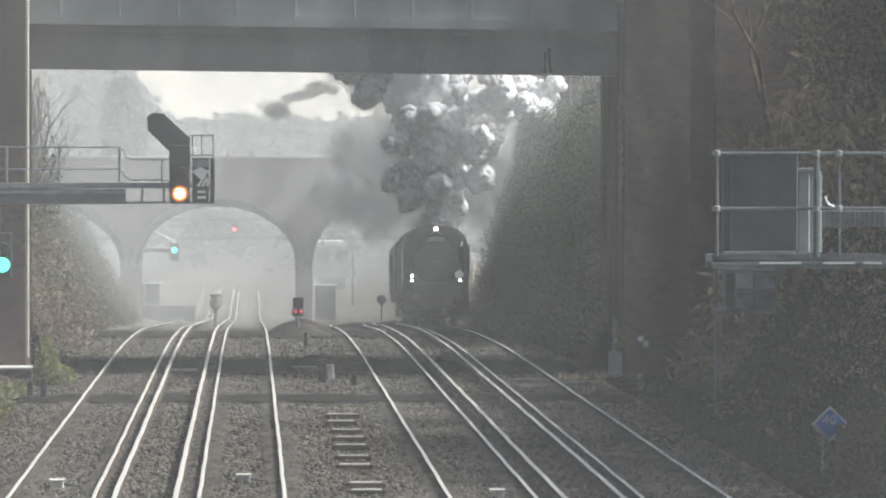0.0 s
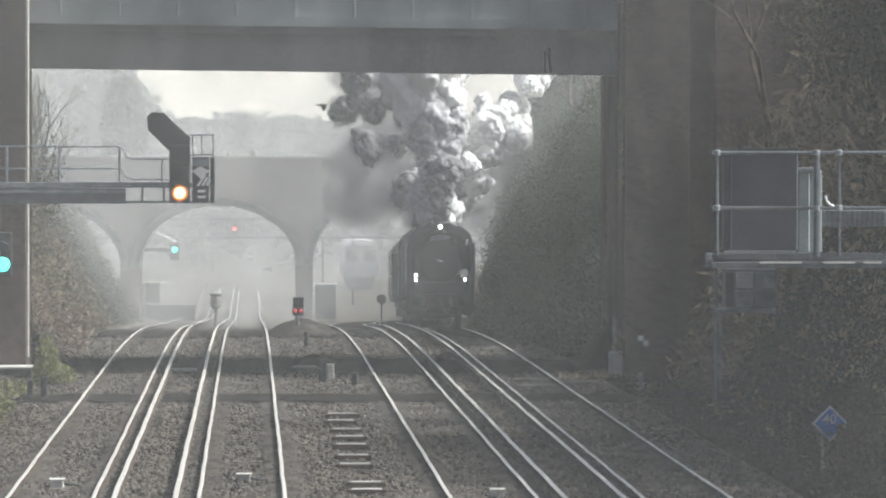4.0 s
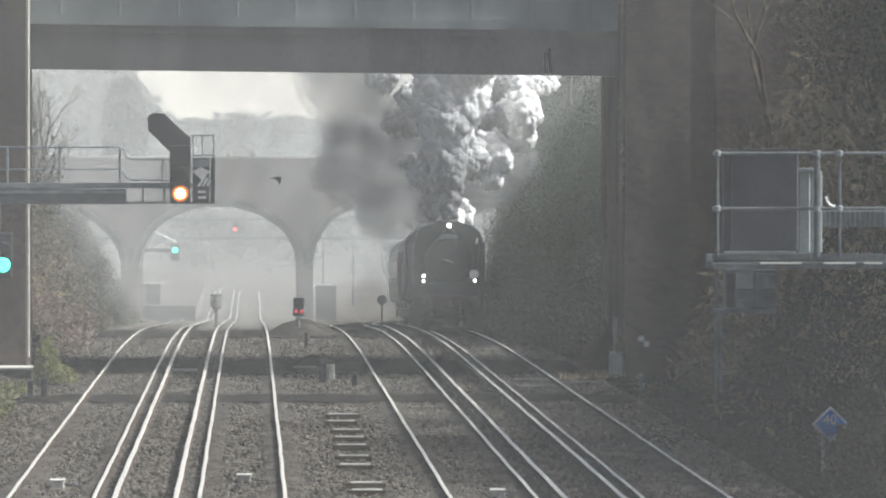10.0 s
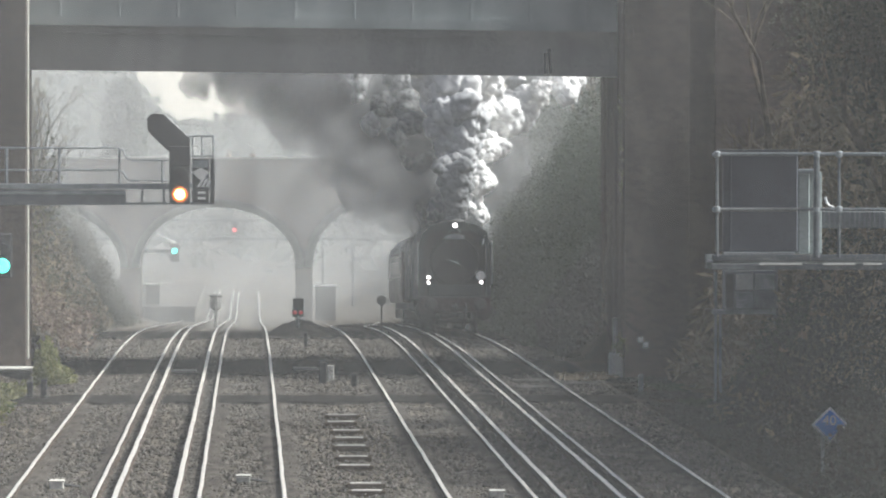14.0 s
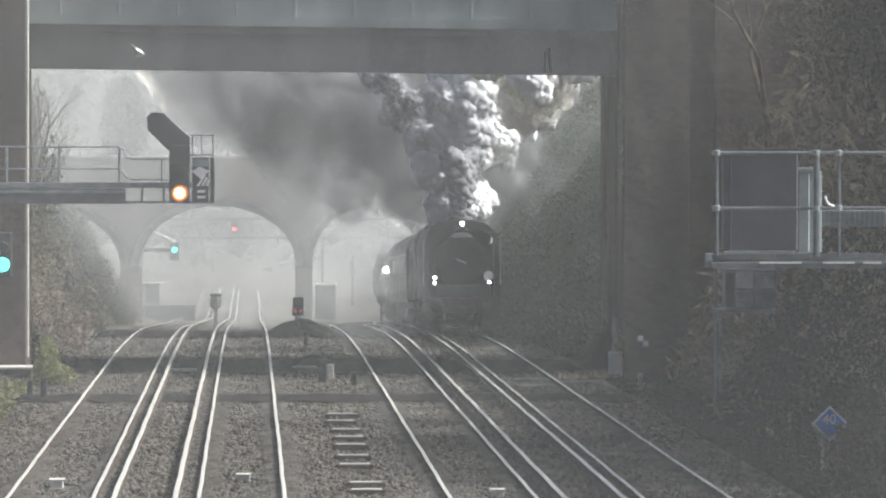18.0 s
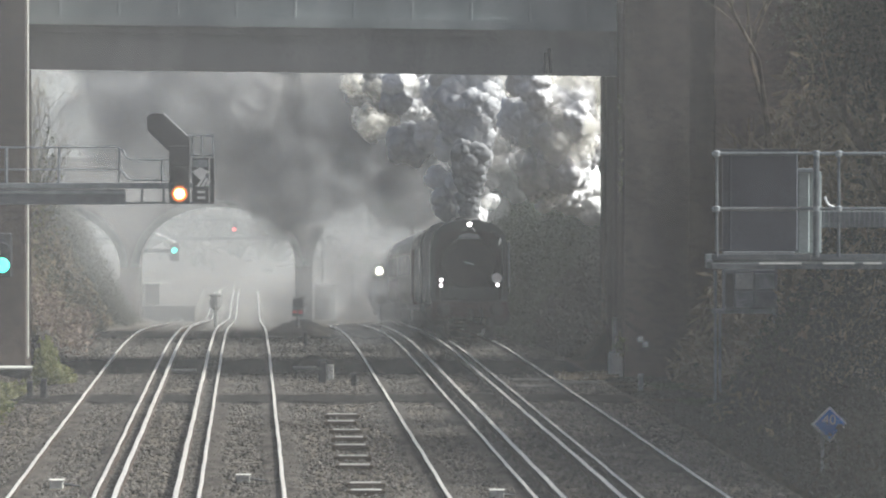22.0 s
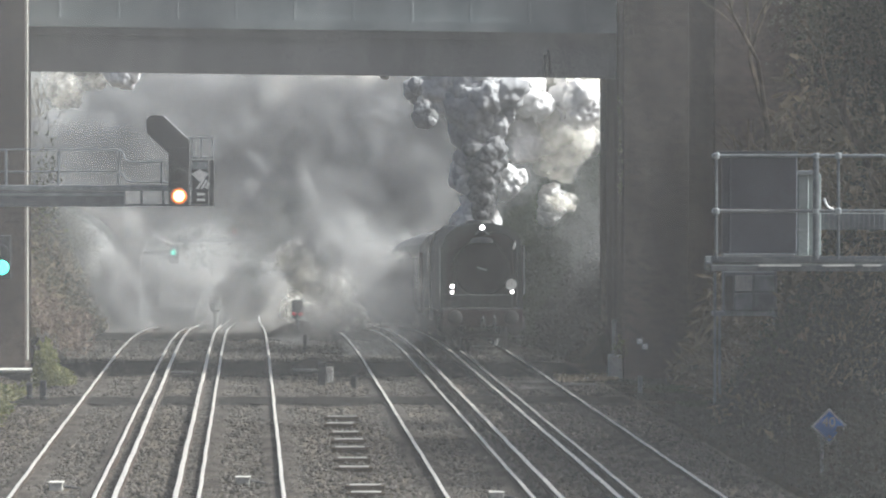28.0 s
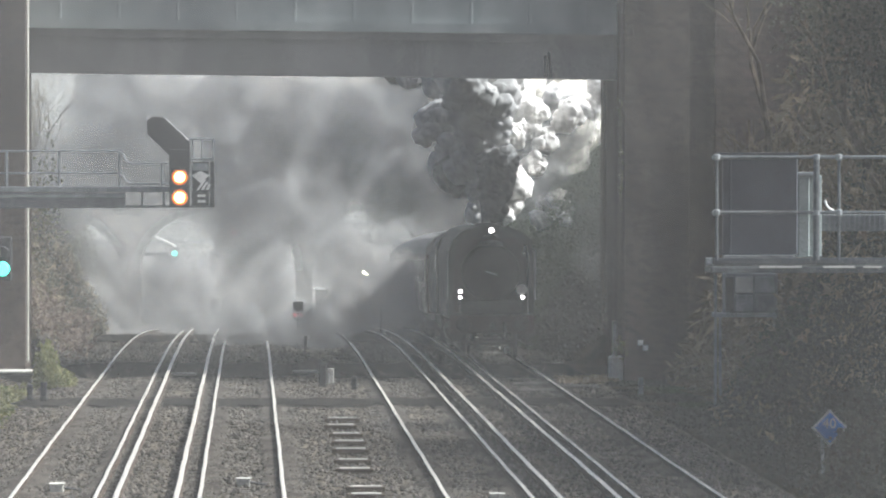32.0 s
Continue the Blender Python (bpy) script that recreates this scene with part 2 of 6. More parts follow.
# ---- helpers for meshes ----
def box(bm, x0, x1, y0, y1, z0, z1):
    v = [bm.verts.new((x, y, z)) for x in (x0, x1) for y in (y0, y1) for z in (z0, z1)]
    for f in ((0, 1, 3, 2), (4, 6, 7, 5), (0, 4, 5, 1), (2, 3, 7, 6), (0, 2, 6, 4), (1, 5, 7, 3)):
        bm.faces.new([v[i] for i in f])
    return bm


def bevel(bm, w, seg=2):
    bmesh.ops.bevel(bm, geom=bm.edges[:], offset=w, segments=seg, affect='EDGES')
    return bm


def bbox(x0, x1, y0, y1, z0, z1, w=0.01):
    return bevel(box(bmesh.new(), x0, x1, y0, y1, z0, z1), w, 1)


def tube(bm, a, b, r0, r1=None, n=8, caps=True):
    a, b = Vector(a), Vector(b)
    r1 = r0 if r1 is None else r1
    w = (b - a).normalized()
    u = w.orthogonal().normalized()
    v = w.cross(u)
    ring = []
    for c, r in ((a, r0), (b, r1)):
        ring.append([bm.verts.new(c + (u * math.cos(k * math.tau / n) + v * math.sin(k * math.tau / n)) * r) for k in range(n)])
    for k in range(n):
        bm.faces.new((ring[0][k], ring[0][(k + 1) % n], ring[1][(k + 1) % n], ring[1][k]))
    if caps:
        bm.faces.new(ring[0][::-1])
        bm.faces.new(ring[1])
    return bm


def pipe(bm, points, r, n=8):
    for a, b in zip(points, points[1:]):
        tube(bm, a, b, r, r, n)
    return bm


def extrude_y(bm, pts, y0, y1):
    """A closed outline (x, z) drawn out along y."""
    f = [bm.verts.new((x, y0, z)) for x, z in pts]
    g = [bm.verts.new((x, y1, z)) for x, z in pts]
    bm.faces.new(f)
    bm.faces.new(g[::-1])
    for i in range(len(pts)):
        j = (i + 1) % len(pts)
        bm.faces.new((f[j], f[i], g[i], g[j]))
    return bm


def lathe(bm, prof, n=20, axis='Y', centre=(0, 0, 0)):
    """Turned shape: (along, radius) pairs."""
    rings = []
    for h, r in prof:
        ring = []
        for k in range(n):
            a = k * math.tau / n
            p = Vector((r * math.cos(a), h, r * math.sin(a))) if axis == 'Y' else Vector((r * math.cos(a), r * math.sin(a), h)) if axis == 'Z' else Vector((h, r * math.cos(a), r * math.sin(a)))
            ring.append(bm.verts.new(p + Vector(centre)))
        rings.append(ring)
    for p, q in zip(rings, rings[1:]):
        for k in range(n):
            bm.faces.new((p[k], p[(k + 1) % n], q[(k + 1) % n], q[k]))
    bm.faces.new(rings[0][::-1])
    bm.faces.new(rings[-1])
    return bm


def link(name, bm, material, smooth=False):
    bmesh.ops.recalc_face_normals(bm, faces=bm.faces[:])
    me = bpy.data.meshes.new(name)
    bm.to_mesh(me)
    bm.free()
    for mt in (material if isinstance(material, (list, tuple)) else [material]):
        me.materials.append(mt)
    if smooth:
        for p in me.polygons:
            p.use_smooth = True
    return new(name, me)


def part(name, bm, material, parent, label="", smooth=False):
    ob = link(name, bm, material, smooth)
    ob.parent = parent
    return tagged(ob, label) if label else ob


def thing(name, label, category, group="", kind="", m=None):
    ob = new(name)
    ob.empty_display_size = 0.2
    if m is not None:
        ob.matrix_basis = m
    return tagged(ob, label, category, group, kind)


def piece(name, mesh, parent, x, y, z, rz=0.0):
    """One more piece on shared mesh data."""
    ob = new(name, mesh)
    ob.parent = parent
    ob.location = (x, y, z)
    ob.rotation_euler = (0, 0, rz)
    return ob


def mesh_from(name, verts, faces, material):
    me = bpy.data.meshes.new(name)
    me.from_pydata(verts if isinstance(verts, list) else verts.tolist(), [], faces if isinstance(faces, list) else faces.tolist())
    me.materials.append(material)
    return me


# ---- the lie of the land ----
def grade(y):
    """Height of the rails' bed along the line: level, then falling away beyond the road bridge."""
    if y < 185:
        return 0.0
    if y < 252:
        return -1.55e-4 * (y - 185) ** 2
    if y < 370:
        return -0.696 - 0.0208 * (y - 252)
    return -3.15 - 0.0208 * 12 * (1 - math.exp(-(y - 370) / 12.0))


def curve(y):
    """How far the up lines swing aside beyond the crest."""
    return 0.0006 * max(0.0, min(y, 420) - 258) ** 2


def bank(x, y):
    n = noise.noise((x * 0.25, y * 0.12, 3.0)) * 0.35
    past = max(0.0, min(1.0, (y - 168) / 20))
    far = max(0.0, min(1.0, (y - 330) / 60))
    yard = max(0.0, min(1.0, (y - 138) / 16)) * max(0.0, min(1.0, (192 - y) / 10))
    rt, rs, rh = 9.5 + 0.1 * past + 2.1 * yard + curve(y), 0.75 + 0.45 * past, 7.5
    lt, ls, lh = -6.4 + 0.9 * past, 0.25 + 0.55 * past, 1.5 + 4.0 * past
    h = 0.0
    if x > rt:
        h = min(rh, (x - rt) * rs + n * min(1, x - rt))
    if x < lt:
        h = min(lh, (lt - x) * ls + n * min(1, lt - x))
    return h * (1 - far * 0.75)


def ground_z(x, y):
    return grade(y) - 0.16 + bank(x, y) + (noise.noise((x * 0.9, y * 0.35, 0)) * 0.03 if abs(x) < 30 else 0)


# ---- ground ----
def build_ground():
    xs = sorted({*np.arange(-30, 34.1, 1.0), *np.arange(-8, 13.1, 0.5), -1500, -600, -250, -120, -60, -42, 46, 70, 130, 260, 600, 1500})
    ys = sorted({*np.arange(-60, 90, 15.0), *np.arange(90, 262, 1.5), *np.arange(262, 420, 4.0), 440, 480, 540, 640, 800, 1200, 2000, 4000})
    verts = [(x, y, ground_z(x, y)) for y in ys for x in xs]
    w = len(xs)
    faces = [(j * w + i, j * w + i + 1, (j + 1) * w + i + 1, (j + 1) * w + i) for j in range(len(ys) - 1) for i in range(w - 1)]
    me = mesh_from("ground", verts, faces, M["ballast"])
    me.materials.append(M["earth"])
    for p in me.polygons:
        c = p.center
        p.material_index = 0 if -6.2 < c.x < 9.6 else 1
    return tagged(new("ground", me), "grey-brown railway ballast between scrubby earth banks", "ground", kind="structure")


build_ground()


# ---- tracks ----
RAILS = {"down_slow": (-4.055, -2.62, -2.25), "down_fast": (-0.86, 0.575, -1.24), "up_fast": (3.335, 4.77, 5.17), "up_slow": (6.55, 7.99, 6.15)}


def rail_run(x, width, foot, height, top, bend=0.0, step=3.0, y0=-45, y1=480):
    """A rolled rail: foot, web and head, following the grade; the polished head is the second material."""
    bm = bmesh.new()
    prof = [(-foot / 2, -height), (foot / 2, -height), (foot / 2, -height + 0.02), (0.012, -height + 0.04), (0.012, -0.045), (width / 2, -0.035), (width / 2, -0.006),
            (width / 2 - 0.008, 0), (-width / 2 + 0.008, 0), (-width / 2, -0.006), (-width / 2, -0.035), (-0.012, -0.045), (-0.012, -height + 0.04), (-foot / 2, -height + 0.02)]
    prev = None
    y = y0
    while y <= y1:
        wob = 0.006 * math.sin(y * 0.7 + x) + 0.004 * math.sin(y * 1.9 + 2 * x)
        ring = [bm.verts.new((x + px + wob + bend * curve(y), y, grade(y) + top + pz)) for px, pz in prof]
        if prev:
            for i in range(len(prof)):
                j = (i + 1) % len(prof)
                f = bm.faces.new((prev[i], prev[j], ring[j], ring[i]))
                f.material_index = 1 if i in (6, 7, 8) else 0
        prev = ring
        y += step if y < 260 else step * 3
    return bm


sleeper_bm = bmesh.new()
extrude_y(sleeper_bm, [(-1.25, -0.2), (1.25, -0.2), (1.24, -0.02), (0.9, 0.0), (0.45, -0.02), (-0.45, -0.02), (-0.9, 0.0), (-1.24, -0.02)], -0.13, 0.13)
sleeper_me = bpy.data.meshes.new("sleeper")
bmesh.ops.recalc_face_normals(sleeper_bm, faces=sleeper_bm.faces[:])
sleeper_bm.to_mesh(sleeper_me)
sleeper_bm.free()
sleeper_me.materials.append(M["sleeper"])
insul_bm = lathe(bmesh.new(), [(-0.16, 0.07), (-0.1, 0.08), (-0.06, 0.05), (0.0, 0.06)], 8, 'Z')
insul_me = bpy.data.meshes.new("insulator")
insul_bm.to_mesh(insul_me)
insul_bm.free()
insul_me.materials.append(M["insulator"])


def dust_band(x, side, bend):
    """Rust and brake dust caked over the ballast beside a rail."""
    bm, prev, y = bmesh.new(), None, 98.0
    while y < 236:
        wide = 0.32 + 0.16 * noise.noise((x * 3, y * 0.5, side)) + 0.1 * noise.noise((x, y * 1.7, 4))
        z = grade(y) - 0.108 + 0.012 * noise.noise((x, y * 1.1, 9))
        ring = [bm.verts.new((x + side * w + bend * curve(y), y, z - h)) for w, h in ((0.045, 0.0), (wide * 0.6, 0.004), (wide, 0.02), (wide + 0.05, 0.07))]
        if prev:
            for i in range(3):
                bm.faces.new((prev[i], prev[i + 1], ring[i + 1], ring[i])[::side])
        prev, y = ring, y + 0.45
    return bm


def build_track(key):
    a, b, c = RAILS[key]
    t = thing("railway_track", "rusty-sided steel rails with polished heads on grey sleepers", "railway track", "four parallel tracks", "structure")
    for x in (a, b):
        part("running_rail", rail_run(x, 0.07, 0.14, 0.15, 0.0, 1.0 if a > 2 else 0.0), [M["rail_side"], M["rail"]], t, "polished running rail")
    part("conductor_rail", rail_run(c, 0.09, 0.12, 0.11, 0.075, 1.0 if a > 2 else 0.0), [M["rail_side"], M["rail"]], t, "raised electric conductor rail")
    for x in (a, b):
        for s in (-1, 1):
            if abs(x + s * 0.35 - c) > 0.3:
                part("dust_band", dust_band(x, s, 1.0 if a > 2 else 0.0), M["dust"], t, "smooth brown brake dust along the rail")
    mid = (a + b) / 2
    y = 98.0
    while y < 255:
        piece("sleeper", sleeper_me, t, mid + random.uniform(-0.03, 0.03), y, grade(y) - 0.135 + random.uniform(-0.015, 0.01), random.uniform(-0.01, 0.01))
        y += 0.68
    y = 99.0
    while y < 180:
        piece("insulator", insul_me, t, c, y, grade(y) - 0.03)
        y += 2.72


for key in RAILS:
    build_track(key)


def scatter(n, x0, x1, y0, y1, lo, hi, lift=0.0):
    """Angular stones strewn over the bed, each six-cornered."""
    rng = np.random.default_rng(5 + n)
    px, py = rng.uniform(x0, x1, n), y0 + (y1 - y0) * rng.random(n) ** 1.5
    pz = np.array([ground_z(x, y) for x, y in zip(px, py)]) + lift
    base = np.array([(1, 0, 0), (-1, 0, 0), (0, 1, 0), (0, -1, 0), (0, 0, 0.8), (0, 0, -0.6)], float)
    r = rng.uniform(lo, hi, n)
    v = base[None] * r[:, None, None] * rng.uniform(0.6, 1.3, (n, 6, 1))
    ang = rng.uniform(0, 6.28, n)
    ca, sa = np.cos(ang), np.sin(ang)
    out = np.empty_like(v)
    out[..., 0] = v[..., 0] * ca[:, None] - v[..., 1] * sa[:, None]
    out[..., 1] = v[..., 0] * sa[:, None] + v[..., 1] * ca[:, None]
    out[..., 2] = v[..., 2]
    out += np.stack([px, py, pz], 1)[:, None]
    tri = np.array([(0, 2, 4), (2, 1, 4), (1, 3, 4), (3, 0, 4), (2, 0, 5), (1, 2, 5), (3, 1, 5), (0, 3, 5)])
    f = (tri[None] + (np.arange(n) * 6)[:, None, None]).reshape(-1, 3)
    return out.reshape(-1, 3), f


v, f = scatter(26000, -7.0, 9.4, 100, 172, 0.03, 0.075, 0.015)
v2, f2 = scatter(14000, -6.5, 9.3, 172, 236, 0.04, 0.1, 0.02)
v, f = np.concatenate([v, v2]), np.concatenate([f, f2 + len(v)])
tagged(new("ballast_stones", mesh_from("ballast_stones", v, f, M["stones"])), "loose angular grey-brown ballast stones on the trackbed", "ballast", kind="stuff")


# ---- the road bridge ----
def build_bridge():
    t = thing("road_bridge", "concrete girder road bridge on sooty brick abutments", "bridge", kind="structure")
    d = 175.0
    lo, hi = at(55, 123, d), at(1098, 135, d)
    slope = (hi.z - lo.z) / (hi.x - lo.x)
    x0, x1 = lo.x - 1.2, hi.x + 0.7

    def slab(name, y0, y1, za, zb, mat, label="", xa=x0, xb=x1):
        bm = bmesh.new()
        q = [(xa, lo.z + (xa - lo.x) * slope + za), (xb, lo.z + (xb - lo.x) * slope + za), (xb, lo.z + (xb - lo.x) * slope + zb), (xa, lo.z + (xa - lo.x) * slope + zb)]
        extrude_y(bm, q, y0, y1)
        return part(name, bm, mat, t, label)

    slab("fascia_girder", d, d + 0.5, 0.0, 1.02, M["concrete"], "stained grey concrete fascia girder")
    slab("girder_lip", d - 0.06, d, 0.0, 0.05, M["concrete"])
    slab("cornice", d - 0.14, d + 0.5, 1.02, 1.24, M["concrete"], "dark-streaked concrete cornice")
    slab("edge_beam", d - 0.25, d + 0.5, 1.24, 1.5, M["parapet"], "grey-green painted edge beam")
    panel = slab("parapet_panel", d - 0.05, d + 0.12, 1.5, 2.7, M["parapet"], "grey-green parapet panels")
    slab("parapet_rail", d - 0.1, d + 0.16, 2.7, 2.82, M["parapet"])
    k = x0 + 0.4
    while k < x1:
        z = lo.z + (k - lo.x) * slope
        part("parapet_post", bbox(k - 0.04, k + 0.04, d - 0.1, d - 0.05, z + 1.5, z + 2.7, 0.008), M["parapet"], panel)
        k += 1.62
    for j in range(5):
        slab("inner_girder", d + 2.6 + j * 2.6, d + 3.1 + j * 2.6, 0.5, 1.0, M["concrete"])
    slab("deck_slab", d + 0.5, d + 15.5, 1.0, 1.3, M["concrete"])
    slab("rear_girder", d + 15.5, d + 16.0, 0.36, 1.5, M["concrete"])
    slab("rear_parapet", d + 15.7, d + 15.95, 1.5, 2.8, M["parapet"])
    # abutments: a broad pilaster in front, the wall under the deck, and the wing walls
    xl, xr = at(48, 0, 172).x, at(1103, 0, 172).x
    part("abutment_wall", box(bmesh.new(), xl - 9, xl - 0.02, 173.2, 176.5, -0.4, 11.5), M["brick_dark"], t, "sooty dark brick abutment")
    part("pilaster", bbox(xl - 2.0, xl, 171.8, 173.2, -0.4, 12.5, 0.03), M["brick_dark"], t)
    # Pale strip puts the sun's light on the pier's inner edge.
    part("pilaster_lit_edge", bbox(xl, xl + 0.05, 172.0, 172.5, 0.4, 12.5, 0.02), M["concrete_pale"], t, "pale strip painted as the pier's sunlit edge")
    pil = part("pilaster", bbox(xr, xr + 1.75, 171.2, 174.9, -0.4, 12.5, 0.008), M["brick_dark"], t)
    part("recess_wall", box(bmesh.new(), xr + 1.75, xr + 2.6, 173.4, 174.6, -0.4, 12.5), M["brick_dark"], t)
    part("abutment_wall", box(bmesh.new(), xr + 0.6, xr + 2.2, 174.9, 191.0, -0.6, 9.6), M["brick_dark"], t, "sooty dark brick abutment")
    part("wing_wall", box(bmesh.new(), xr + 2.6, xr + 26, 173.0, 174.6, -0.4, 12.8), M["brick_dark"], t)
    part("rear_pilaster", bbox(xr + 0.5, xr + 2.3, 190.6, 192.0, -0.6, 8.8, 0.03), M["brick_dark"], t)
    part("plinth", bbox(xl - 3, xl + 0.18, 170.75, 171.8, -0.3, 0.12, 0.04), M["sleeper"], t, "dark concrete plinth")
    part("plinth_cap", bbox(xl - 3, xl + 0.28, 170.6, 171.8, 0.12, 0.21, 0.03), M["concrete_pale"], t, "pale worn capping slab")
    part("kerb_block", bbox(xr - 0.36, xr - 0.02, 171.3, 172.6, -0.3, 0.55, 0.04), M["concrete_pale"], t, "pale concrete end block")
    part("survey_mark", bbox(xr + 0.36, xr + 0.5, 171.15, 171.2, 0.86, 1.0, 0.005), M["white_paint"], pil, "small white survey square")
    part("survey_mark", bbox(xr + 0.5, xr + 0.64, 171.15, 171.2, 0.72, 0.86, 0.005), M["white_paint"], pil, "small white survey square")
    part("drain_pipe", tube(bmesh.new(), at(966, 130, 174.8), at(966, 92, 174.8), 0.06), M["black"], t)
    part("drain_pipe", tube(bmesh.new(), at(975, 130, 174.8), at(972, 85, 174.8), 0.05), M["black"], t)


build_bridge()


# ---- the signal cantilever before the bridge ----
def build_left_signals():
    d = 165.0
    t = thing("signal_gantry", "grey steel cantilever signal gantry with a railed walkway", "signal gantry")
    P = lambda x, y, dy=0.0: at(x, y, d) + Vector((0, dy, 0))
    a, b = P(-260, 330), P(222, 362)
    part("boom", bbox(a.x, b.x, d, d + 0.75, b.z, b.z + 0.4, 0.02), M["grey_steel"], t, "dark grey box boom")
    part("walkway", bbox(a.x, P(378, 0).x, d - 0.05, d + 0.8, P(0, 334).z, P(0, 324).z, 0.01), M["galv"], t)
    part("boom_flange", bbox(a.x, b.x, d - 0.06, d, P(0, 343).z, P(0, 338).z, 0.005), M["galv"], t)
    for y in (325, 357):
        part("end_frame", bbox(P(220, 0).x, P(380, 0).x, d, d + 0.06, P(0, y + 4).z, P(0, y).z, 0.005), M["grey_steel"], t)
    for x in (252, 290):
        part("end_stay", bbox(P(x - 2, 0).x, P(x + 2, 0).x, d, d + 0.06, P(0, 357).z, P(0, 328).z, 0.004), M["grey_steel"], t)
    for top, low in ((261, 283), (300, 319)):
        for dy in (0.0, 0.75):
            pipe_bm = pipe(bmesh.new(), [P(-260, top, dy), P(208, top, dy), P(218, top + 4, dy), P(224, low - 4, dy), P(234, low, dy), P(298, low, dy)], 0.019, 6)
            part("hand_rail", pipe_bm, M["grey_steel"], t, "dark grey tube handrail")
    for x in (-80, 12, 105, 211, 287):
        for dy in (0.0, 0.75):
            part("rail_post", tube(bmesh.new(), P(x, 328, dy), P(x, 262 if x < 240 else 284, dy), 0.022, n=6), M["grey_steel"], t)
    # the cage round the signal head
    for x in (341, 357, 377):
        part("cage_post", tube(bmesh.new(), P(x, 358, 0.3), P(x, 240, 0.3), 0.018, n=6), M["grey_steel"], t)
    for y in (240, 275, 358):
        part("cage_rail", tube(bmesh.new(), P(334, y, 0.3), P(379, y, 0.3), 0.022, n=6), M["grey_steel"], t)
    part("cage_side", bbox(P(372, 0).x, P(380, 0).x, d - 0.1, d + 0.5, P(0, 360).z, P(0, 280).z, 0.01), M["black"], t)
    part("cantilever_post", bbox(a.x - 0.4, a.x, d, d + 0.6, -0.3, P(0, 320).z, 0.03), M["grey_steel"], t)
    part("post_foot", bbox(a.x - 0.7, a.x + 0.3, d - 0.3, d + 0.9, -0.4, 0.1, 0.03), M["concrete_pale"], t)

    s = thing("colour_light_signal", "black colour light signal with a slanting junction indicator", "signal")
    head = part("head", bbox(P(300, 0).x, P(337, 0).x, d - 0.35, d - 0.05, P(0, 361).z, P(0, 262).z, 0.03), M["black"], s)
    ang = bmesh.new()
    pts = [(299, 268), (262, 232), (260, 208), (270, 200), (291, 201), (337, 244), (337, 268)]
    extrude_y(ang, [(P(x, y).x, P(x, y).z) for x, y in pts], d - 0.34, d - 0.06)
    part("junction_indicator", bevel(ang, 0.015, 1), M["black"], s, "black slanting junction indicator arm")
    lens = []
    for x, y in ((318.5, 343), (318.5, 307)):
        c = P(x, y)
        hood = bmesh.new()
        for k in range(9):
            a0, a1 = math.pi * k / 9, math.pi * (k + 1) / 9
            q = [Vector((0.2 * math.cos(z), 0, 0.2 * math.sin(z))) + c for z in (a0, a1)]
            hood.faces.new([hood.verts.new(w) for w in (q[0] + Vector((0, -0.35, 0)), q[1] + Vector((0, -0.35, 0)), q[1] + Vector((0, -0.62, -0.02)), q[0] + Vector((0, -0.62, -0.02)))])
        bmesh.ops.solidify(hood, geom=hood.faces[:], thickness=0.012)
        part("hood", hood, M["black"], head)
        lens.append(part("lens", lathe(bmesh.new(), [(-0.4, 0.11), (-0.38, 0.14), (-0.34, 0.15)], 20, 'Y', c), M["amber"], head, "glowing amber lens"))
        # Glowing ring imitates the orange bloom round the lens.
        part("lens_halo", lathe(bmesh.new(), [(-0.37, 0.15), (-0.362, 0.19), (-0.345, 0.215), (-0.33, 0.21)], 24, 'Y', c), M["amber_halo"], head, "glowing ring that imitates the lens's orange halo")
    c = P(318.5, 307)
    # Added disc blocks the upper lens's light until it slides away.
    blocker = part("shutter", lathe(bmesh.new(), [(-0.46, 0.235), (-0.45, 0.245), (-0.43, 0.245), (-0.42, 0.235)], 20, 'Y', c), M["black"], head)
    # Added case for the disc to slide behind.
    part("blocker_case", bbox(P(300, 0).x, P(337, 0).x, d - 0.5, d - 0.36, P(0, 292).z, P(0, 258).z, 0.01), M["black"], s)
    n = thing("signal_plate", "white signal identity plate with dark diagonal bars", "sign")
    plate = part("plate", bbox(P(341, 0).x, P(370, 0).x, d - 0.13, d - 0.11, P(0, 357).z, P(0, 280).z, 0.003), M["black"], n)
    part("panel", bbox(P(342, 0).x, P(368, 0).x, d - 0.145, d - 0.13, P(0, 296).z, P(0, 283).z, 0.002), M["galv"], n)
    dm = bmesh.new()
    extrude_y(dm, [(P(x, y).x, P(x, y).z) for x, y in ((340, 304), (355, 296), (371, 304), (355, 318))], d - 0.15, d - 0.13)
    part("diamond", dm, M["white_paint"], plate)
    for k in range(3):
        st = bmesh.new()
        extrude_y(st, [(P(x, y).x, P(x, y).z) for x, y in ((348 + 8 * k, 330), (353 + 8 * k, 330), (365 + 4 * k, 312 + 4 * k), (361 + 4 * k, 311 + 4 * k))], d - 0.15, d - 0.13)
        part("stripe", st, M["white_paint"], plate)
    for y in (338, 348):
        part("text_bar", bbox(P(350, 0).x, P(364, 0).x, d - 0.15, d - 0.13, P(0, y + 4).z, P(0, y).z, 0.002), M["white_paint"], plate)

    g = thing("colour_light_signal", "black colour light signal showing green, hung below the gantry", "signal")
    head2 = part("head", bbox(P(-30, 0).x, P(22, 0).x, d - 0.3, d, P(0, 490).z, P(0, 412).z, 0.03), M["black"], g)
